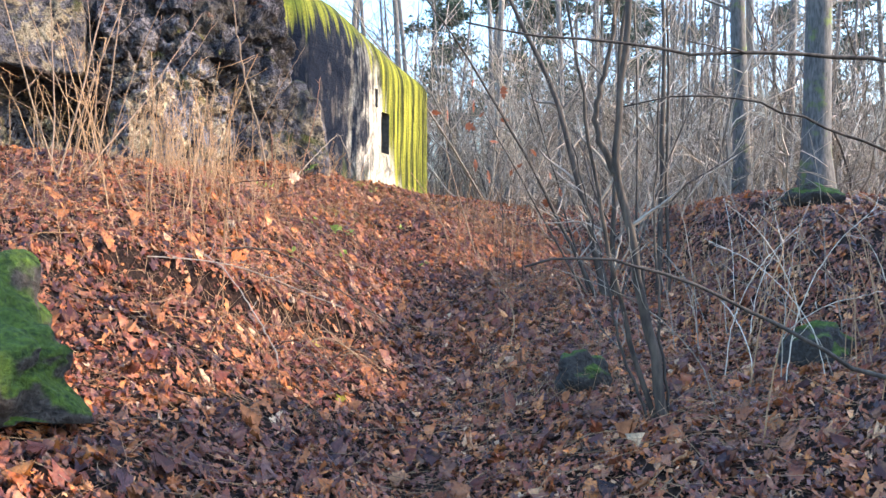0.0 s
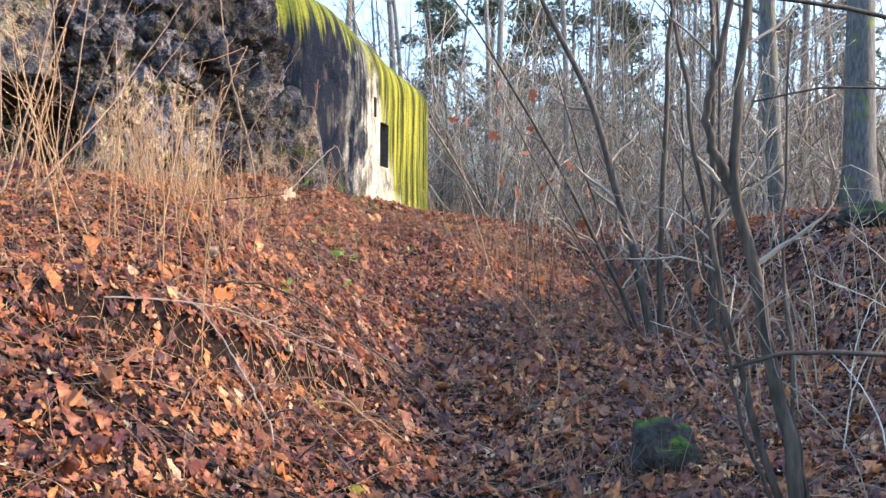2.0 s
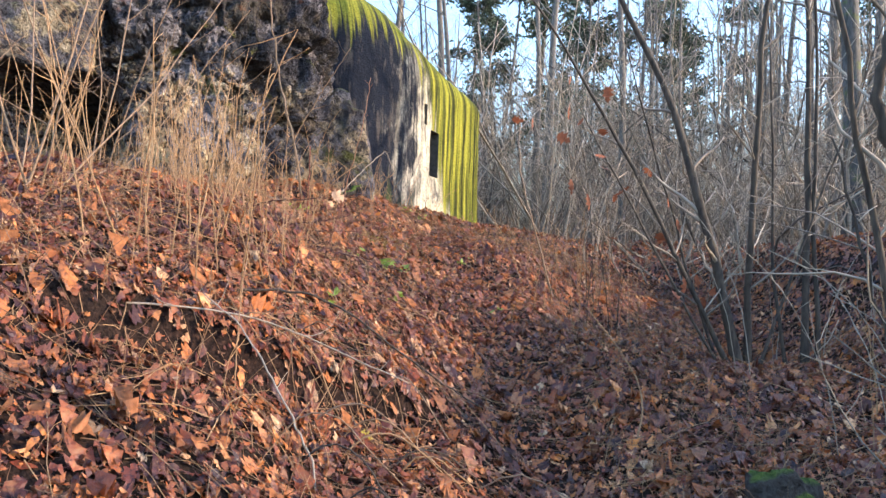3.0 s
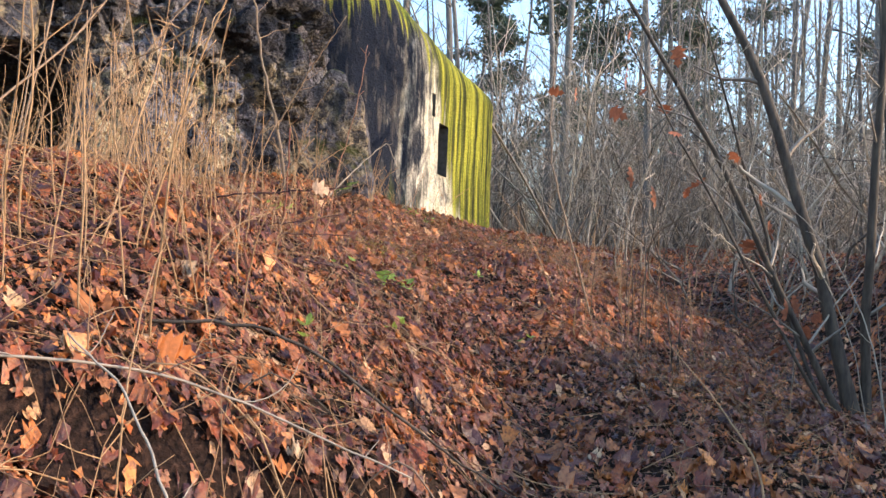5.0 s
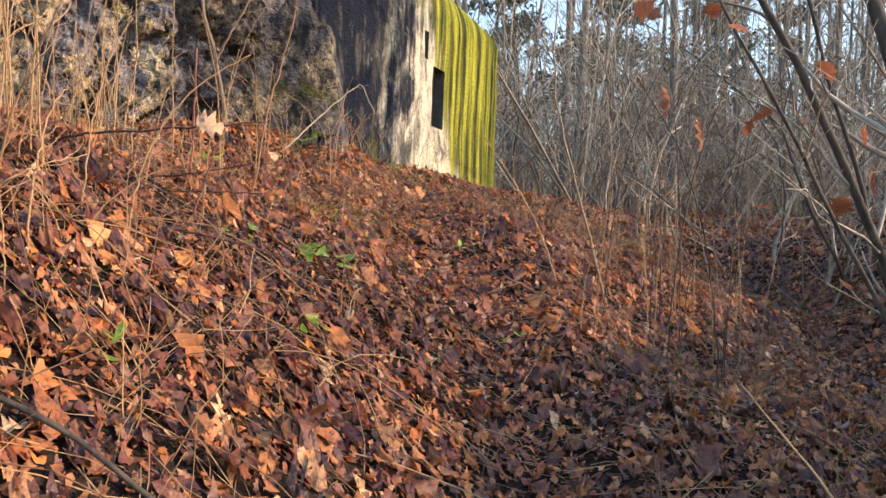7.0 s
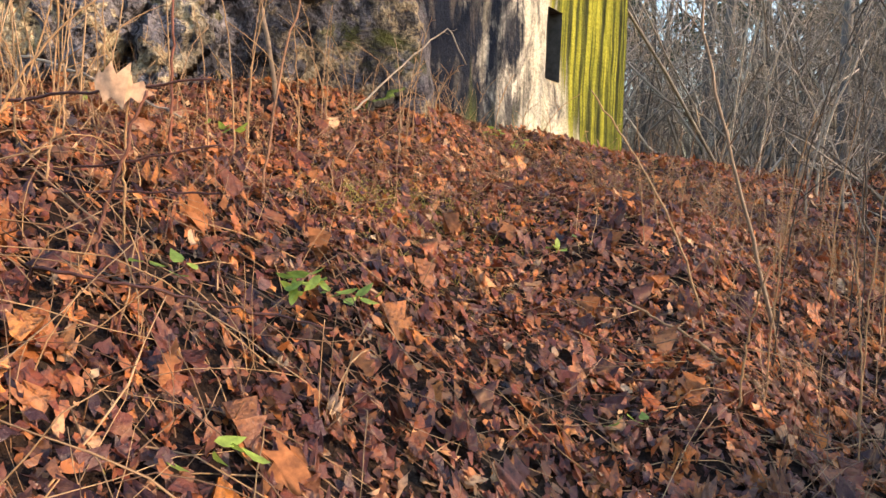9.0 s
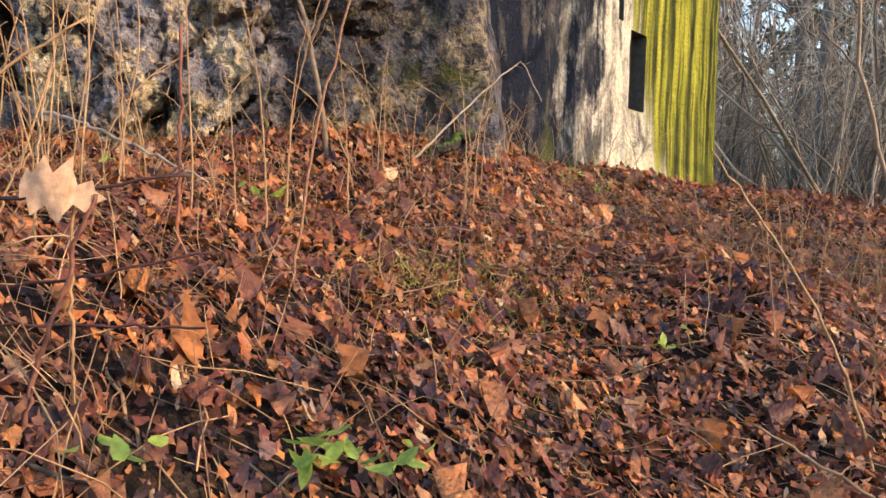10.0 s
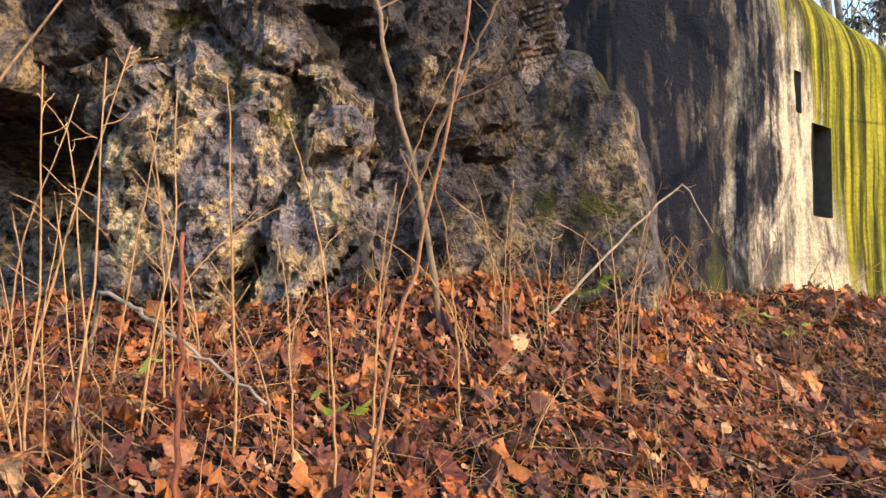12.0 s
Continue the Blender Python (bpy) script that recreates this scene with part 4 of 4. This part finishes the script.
cane("bramble_cane", [(-2.45, 7.75, 2.0), (-2.2, 7.7, 2.2), (-1.9, 7.7, 2.21), (-1.69, 7.73, 2.24), (-1.34, 7.85, 2.29)], 0.007, 0.003, DARK_CANE, "dark red bramble cane arching over dead leaves", "cane", 93, 3, 0.15)
cane("bramble_cane", [(-2.5, 7.85, 1.9), (-2.06, 7.9, 2.02), (-1.78, 8.0, 2.06), (-1.47, 8.1, 2.13)], 0.006, 0.003, DARK_CANE, "dark red bramble cane low over dead leaves", "cane", 94, 3, 0.15)
cane("bramble_cane", [(-2.3, 7.75, 1.9), (-1.92, 7.8, 1.97), (-1.38, 7.95, 1.98)], 0.005, 0.003, DARK_CANE, "thin dark cane lying over dead leaves", "cane", 95, 2, 0.15)
cane("bramble_cane", [(-1.6, 7.45, 1.8), (-1.4, 7.5, 1.77), (-1.21, 7.65, 1.71), (-0.96, 7.8, 1.64)], 0.005, 0.003, DARK_CANE, "thin dark cane lying on dead leaves", "cane", 96, 2, 0.12)
cane("fallen_branch", [(-3.6, 9.5, 2.72), (-3.38, 9.48, 2.68), (-2.86, 9.35, 2.53), (-2.4, 9.3, 2.35)], 0.010, 0.005, TWIG, "pale peeled branch lying at the foot of the ruin", "branch", 97, 2, 0.2)

# rotten branches on the bank
cane("fallen_branch", [(-2.35, 5.0, 1.45), (-1.9, 5.2, 1.45), (-1.5, 5.45, 1.38), (-1.15, 5.55, 1.22), (-0.75, 5.6, 1.05)], 0.006, 0.003, TWIG, "pale dead branch lying across the leafy bank", "branch", 11, 5, 0.35)
cane("fallen_branch", [(-1.05, 4.75, 0.8), (-1.3, 5.0, 1.12), (-1.55, 5.25, 1.36), (-1.75, 5.3, 1.5)], 0.005, 0.003, TWIG, "broken dead stick propped on the bank", "branch", 12, 3, 0.25)
cane("fallen_branch", [(-1.9, 5.9, 1.5), (-1.3, 6.0, 1.52), (-0.7, 6.05, 1.05), (-0.35, 6.1, 0.85)], 0.008, 0.004, BARK, "dark dead stick lying on leaves", "branch", 13, 3, 0.2)
cane("fallen_branch", [(-2.5, 7.4, 1.95), (-1.9, 7.55, 1.88), (-1.4, 7.7, 1.72)], 0.009, 0.004, BARK, "dark rotten stick lying on the bank", "branch", 14, 3, 0.2)
cane("fallen_branch", [(-1.15, 7.6, 1.5), (-1.5, 7.9, 1.78), (-1.9, 8.1, 1.95)], 0.007, 0.003, STRAW, "thin dead stick lying on leaves", "branch", 15, 3, 0.2)
cane("fallen_branch", [(0.35, 8.75, 1.3), (0.0, 9.0, 1.5), (-0.25, 9.15, 1.6)], 0.008, 0.004, STRAW, "pale peeled stick lying beside the path", "branch", 16, 1, 0.2)
cane("mossy_log", [(-2.5, 10.75, 2.35), (-2.25, 11.15, 2.58), (-1.98, 11.55, 2.80), (-1.86, 11.7, 2.88)], 0.045, 0.032, MOSS, "mossy rotten log propped at the foot of the wall", "log", 17)
cane("dead_branch", [(-2.3, 11.0, 2.45), (-2.1, 11.25, 2.75), (-1.86, 11.5, 3.08), (-1.66, 11.7, 3.33), (-1.64, 11.72, 3.32), (-1.52, 11.8, 3.05)], 0.009, 0.004, TWIG, "pale bare branch leaning against the wall", "branch", 18, 3, 0.2)
cane("wall_sapling", [(-2.5, 10.58, 2.4), (-2.56, 10.54, 2.9), (-2.67, 10.52, 3.4), (-2.8, 10.5, 3.9), (-2.92, 10.45, 4.6), (-3.02, 10.5, 5.4)], 0.017, 0.007, BROWN_TWIG, "slender brown sapling growing against the ruined wall", "sapling", 19, 7, 0.5)
cane("wall_sapling", [(-2.63, 10.53, 3.22), (-2.45, 10.5, 3.55), (-2.2, 10.47, 3.95), (-1.95, 10.45, 4.35)], 0.010, 0.004, BROWN_TWIG, "forked side stem of a sapling before the wall", "sapling", 20, 6, 0.4, False)
cane("red_stem", [(-2.02, 8.62, 1.9), (-2.0, 8.63, 2.3), (-1.99, 8.62, 2.82)], 0.0075, 0.005, plain("red_brown_stalk", (0.26, 0.09, 0.05), 0.6, 60), "upright red-brown dead stalk on the bank", "stalk", 21)
cane("red_stem", [(-1.62, 7.7, 1.75), (-1.58, 7.75, 2.0), (-1.5, 7.78, 2.25)], 0.006, 0.004, plain("brown_stalk", (0.20, 0.08, 0.05), 0.6, 60), "upright dark red dead stalk", "stalk", 22)
cane("red_stem", [(-1.75, 8.9, 1.95), (-1.7, 8.95, 2.5), (-1.55, 9.0, 3.1), (-1.5, 9.05, 3.6)], 0.006, 0.003, plain("tan_stalk", (0.30, 0.15, 0.08), 0.6, 60), "tall bent red-brown stalk before the wall", "stalk", 23, 4, 0.2)


def cane_group(spots, seed, material, label, hmin, hmax, lean=(0.05, 0.5)):
    rng = np.random.default_rng(seed)
    for x, y in spots:
        h = rng.uniform(hmin, hmax)
        a, l = rng.uniform(0, 6.28), rng.uniform(*lean)
        z = at_height(x, y)
        tagged(cane("bare_shoot", [(x, y, z), (x + 0.1 * l * math.cos(a), y + 0.1 * l * math.sin(a), z + 0.4 * h), (x + 0.5 * l * math.cos(a), y + 0.5 * l * math.sin(a), z + 0.8 * h), (x + 1.0 * l * math.cos(a), y + l * math.sin(a), z + h)],
                    rng.uniform(0.0026, 0.005), 0.0018, material, label, "shoot", int(rng.integers(0, 9999)), 3, 0.22), group="bare shoots")


rng2 = np.random.default_rng(77)
cane_group([(rng2.uniform(-3.3, -1.9), rng2.uniform(9.1, 10.0)) for _ in range(12)], 1, STRAW, "dry bent shoot before the ruined wall", 0.5, 1.2)
cane_group([(rng2.uniform(-2.3, -1.5), rng2.uniform(10.3, 11.2)) for _ in range(12)], 2, STRAW, "dry shoot at the foot of the wall", 0.4, 1.0)
cane_group([(rng2.uniform(-1.9, -0.9), rng2.uniform(12.0, 14.0)) for _ in range(8)], 3, STRAW, "dry shoot at the foot of the mossy wall", 0.3, 0.7)
cane_group([(rng2.uniform(1.4, 3.4), rng2.uniform(4.0, 8.6)) for _ in range(28)], 4, TWIG, "bare thin shoot in the shaded hollow", 0.5, 1.6, (0.2, 1.0))
cane_group([(rng2.uniform(0.1, 1.1), rng2.uniform(8.4, 10.4)) for _ in range(12)], 5, STRAW, "slender dry shoot beside the path", 0.5, 1.1, (0.05, 0.3))
cane_group([(rng2.uniform(-2.8, -1.55), rng2.uniform(5.2, 7.6)) for _ in range(16)], 6, STRAW, "thin dry shoot on the leafy bank", 0.25, 0.8)

cane_group([(rng2.uniform(0.15, 1.0), rng2.uniform(8.2, 9.8)) for _ in range(9)], 7, BARK, "dark slender shoot leaning beside the path", 1.1, 1.9)
cane_group([(rng2.uniform(-2.2, -1.4), rng2.uniform(11.1, 12.2)) for _ in range(16)], 8, STRAW, "brown dry shoot at the slab's foot", 0.25, 0.6)
cane_group([(rng2.uniform(-2.6, -1.65), rng2.uniform(6.4, 8.6)) for _ in range(20)], 9, STRAW, "short broken dry stalk on the leafy bank", 0.22, 0.65)
cane_group([(rng2.uniform(1.9, 3.3), rng2.uniform(4.2, 6.6)) for _ in range(13)], 10, WHITE_STALK, "bleached dry stalk in the shaded hollow", 0.4, 1.1, (0.3, 1.1))
for k in range(14):
    x, y, a, l = rng2.uniform(-2.2, -0.7), rng2.uniform(4.8, 6.4), rng2.uniform(-0.6, 0.9), rng2.uniform(0.5, 1.1)
    x2, y2 = x + l * math.cos(a), y + l * math.sin(a) * 0.6
    cane("fallen_branch", [(x, y, 0), ((x + x2) / 2, (y + y2) / 2, max(at_height(x, y), at_height(x2, y2)) + 0.08), (x2, y2, at_height(x2, y2) + 0.05)], rng2.uniform(0.004, 0.008), 0.003, (STRAW, BROWN_TWIG, BARK)[k % 3], "thin dead branch lying on the leafy bank", "branch", 200 + k, 4, 0.3)
for x, y, sd in ((-3.3, 6.3, 71), (-3.9, 8.3, 72)):
    multi_stem("bare_bush", x, y, [(0, 0, 3.2, 0.009, 0.25, 0.3), (0.1, 0, 3.0, 0.007, 0.35, 5.5), (-0.1, 0.1, 2.8, 0.007, 0.4, 2.0), (0, 0.1, 2.6, 0.009, 0.6, 4.4), (0.1, 0.1, 2.4, 0.008, 0.7, 0.9)], sd,
               "bare bush of thin pale twigs before the ruin", "bush", BROWN_TWIG, BROWN_TWIG, 1, 4, 0.7)


# ---- single leaves and green plants ----


def leaf_mesh(name, size, material, kind=1, curl=0.8):
    sh = leaf_outline(kind)
    k = len(sh)
    v = [((a - 0.5) * size, c * size, (curl * c * c + 0.4 * (a - 0.5) ** 2) * size) for a, c in sh]
    f = []
    for j in range(k // 2):
        b0, b1 = k - 1 - j, k - 2 - j
        f.append((j, j + 1, b0) if j + 1 == b1 else (j, j + 1, b1, b0))
    return mesh_of(name, v, f, material, True)


def single_leaf(name, x, y, z, size, material, label, turn, kind=1):
    ob = new(name, leaf_mesh(name, size, material, kind))
    ob.matrix_world = pose(x, y, z if z else at_height(x, y) + 0.04, *turn)
    tagged(ob, label, "leaf")


single_leaf("orange_leaf", -1.53, 5.56, 1.44, 0.13, ORANGE, "bright orange dead leaf standing among twigs", (70, 20, 30))
single_leaf("yellow_leaf", -0.63, 4.6, 0, 0.09, YELLOW, "yellow leaf lying on brown litter", (20, -30, 60))
single_leaf("yellow_leaf", -0.95, 5.5, 0, 0.08, YELLOW, "yellowing leaf lying on brown litter", (30, 25, 10))
single_leaf("orange_leaf", -0.85, 6.9, 0, 0.11, ORANGE, "orange leaf lying on the path", (-20, 10, 130))
cane("leaf_stalk", [(-1.62, 7.85, 1.7), (-1.6, 7.82, 2.0), (-1.56, 7.78, 2.26)], 0.004, 0.003, STRAW, "thin stalk that holds a dead leaf", "stalk", 31)
single_leaf("pale_leaf", -1.55, 7.755, 2.25, 0.15, PALE, "pale dead leaf hanging on a stalk", (75, 10, 40))

rngl = np.random.default_rng(12)
WITHERED = plain("withered_leaf", (0.34, 0.12, 0.055), 0.6, 40, 0.5, 0.4)
for i in range(26):
    s = rngl.uniform(0.5, 2.6)
    q = part("withered_leaf", leaf_mesh("withered_leaf", rngl.uniform(0.08, 0.14), WITHERED, i % 2, 1.6 - i % 2), hazel, "withered russet leaf")
    q.matrix_local = pose(-0.05 - 0.56 * s + rngl.normal(0, 0.25), rngl.normal(-0.05, 0.25), 0.9 * s + rngl.normal(0, 0.15), rngl.uniform(0, 360), rngl.uniform(0, 360), rngl.uniform(0, 360))


def seedling(x, y, n, size, seed):
    rng = np.random.default_rng(seed)
    ob = new("green_seedling")
    ob.location = (x, y, at_height(x, y))
    tagged(ob, "small bright green plant growing through dead leaves", "plant", "green plants")
    me = leaf_mesh("green_leaf", size, GREEN, 3, 0.3)
    for _ in range(n):
        q = part("green_leaf", me, ob)
        dx, dy = rng.normal(0, 0.06, 2)
        q.matrix_local = pose(dx, dy, 0.06 + rng.uniform(0, 0.08), rng.normal(0, 25), rng.normal(0, 25), rng.uniform(0, 360))


for i, (x, y, n) in enumerate(((-1.15, 8.06, 16), (-1.02, 8.2, 7), (-1.4, 7.75, 5), (-0.55, 9.5, 5), (-1.3, 6.6, 4), (-2.3, 9.6, 6), (-2.9, 9.3, 4), (-1.0, 7.3, 5), (-0.2, 8.3, 4), (-1.2, 12.6, 8), (-1.4, 12.4, 8))):
    seedling(x, y, n, 0.07, 50 + i)


def build_grass():
    """Thin yellow-green grass on the path's upper end and along the wall."""
    rng = np.random.default_rng(19)
    tb = Tubes()
    for cx, cy, n, r in ((-1.38, 9.5, 1100, 0.2), (-1.5, 9.75, 300, 0.3), (-0.95, 9.75, 250, 0.25), (-0.9, 10.6, 320, 0.5), (-0.7, 12.2, 420, 0.6), (-0.3, 13.8, 350, 0.7), (-1.3, 13.2, 200, 0.3), (-1.0, 8.9, 120, 0.25), (-1.6, 6.9, 80, 0.3)):
        for _ in range(n):
            x, y = cx + rng.normal(0, r), cy + rng.normal(0, r)
            q = stem_path((x, y, at_height(x, y) + 0.01), (rng.normal(0, 0.9), rng.normal(0, 0.9), 1), rng.uniform(0.025, 0.065), 3, 0.25, -0.15, rng)
            tb.add(q, np.linspace(0.002, 0.0008, 4), 3)
    ob = new("grass", tb.mesh("grass", stalk_material("thin_grass", (0.20, 0.17, 0.03), (0.48, 0.38, 0.09))))
    tagged(ob, "thin yellow-green grass among dead leaves", "grass", kind="stuff")
    tb = Tubes()
    for _ in range(3000):
        x, y = rng.uniform(-3.6, 1.4), rng.uniform(4.5, 13)
        if -0.9 < x < 0.2 and y < 11:
            continue
        q = stem_path((x, y, at_height(x, y)), (rng.normal(0, 0.45), rng.normal(0, 0.45), 1), rng.uniform(0.08, 0.38), 4, 0.13, -0.06, rng)
        r = rng.uniform(0.0012, 0.0028)
        tb.add(q, np.linspace(r, r * 0.5, 5), 3)
    ob = new("dry_grass", tb.mesh("dry_grass", STRAW))
    tagged(ob, "short dry straw-coloured grass stems on the bank", "grass", kind="stuff")


build_grass()
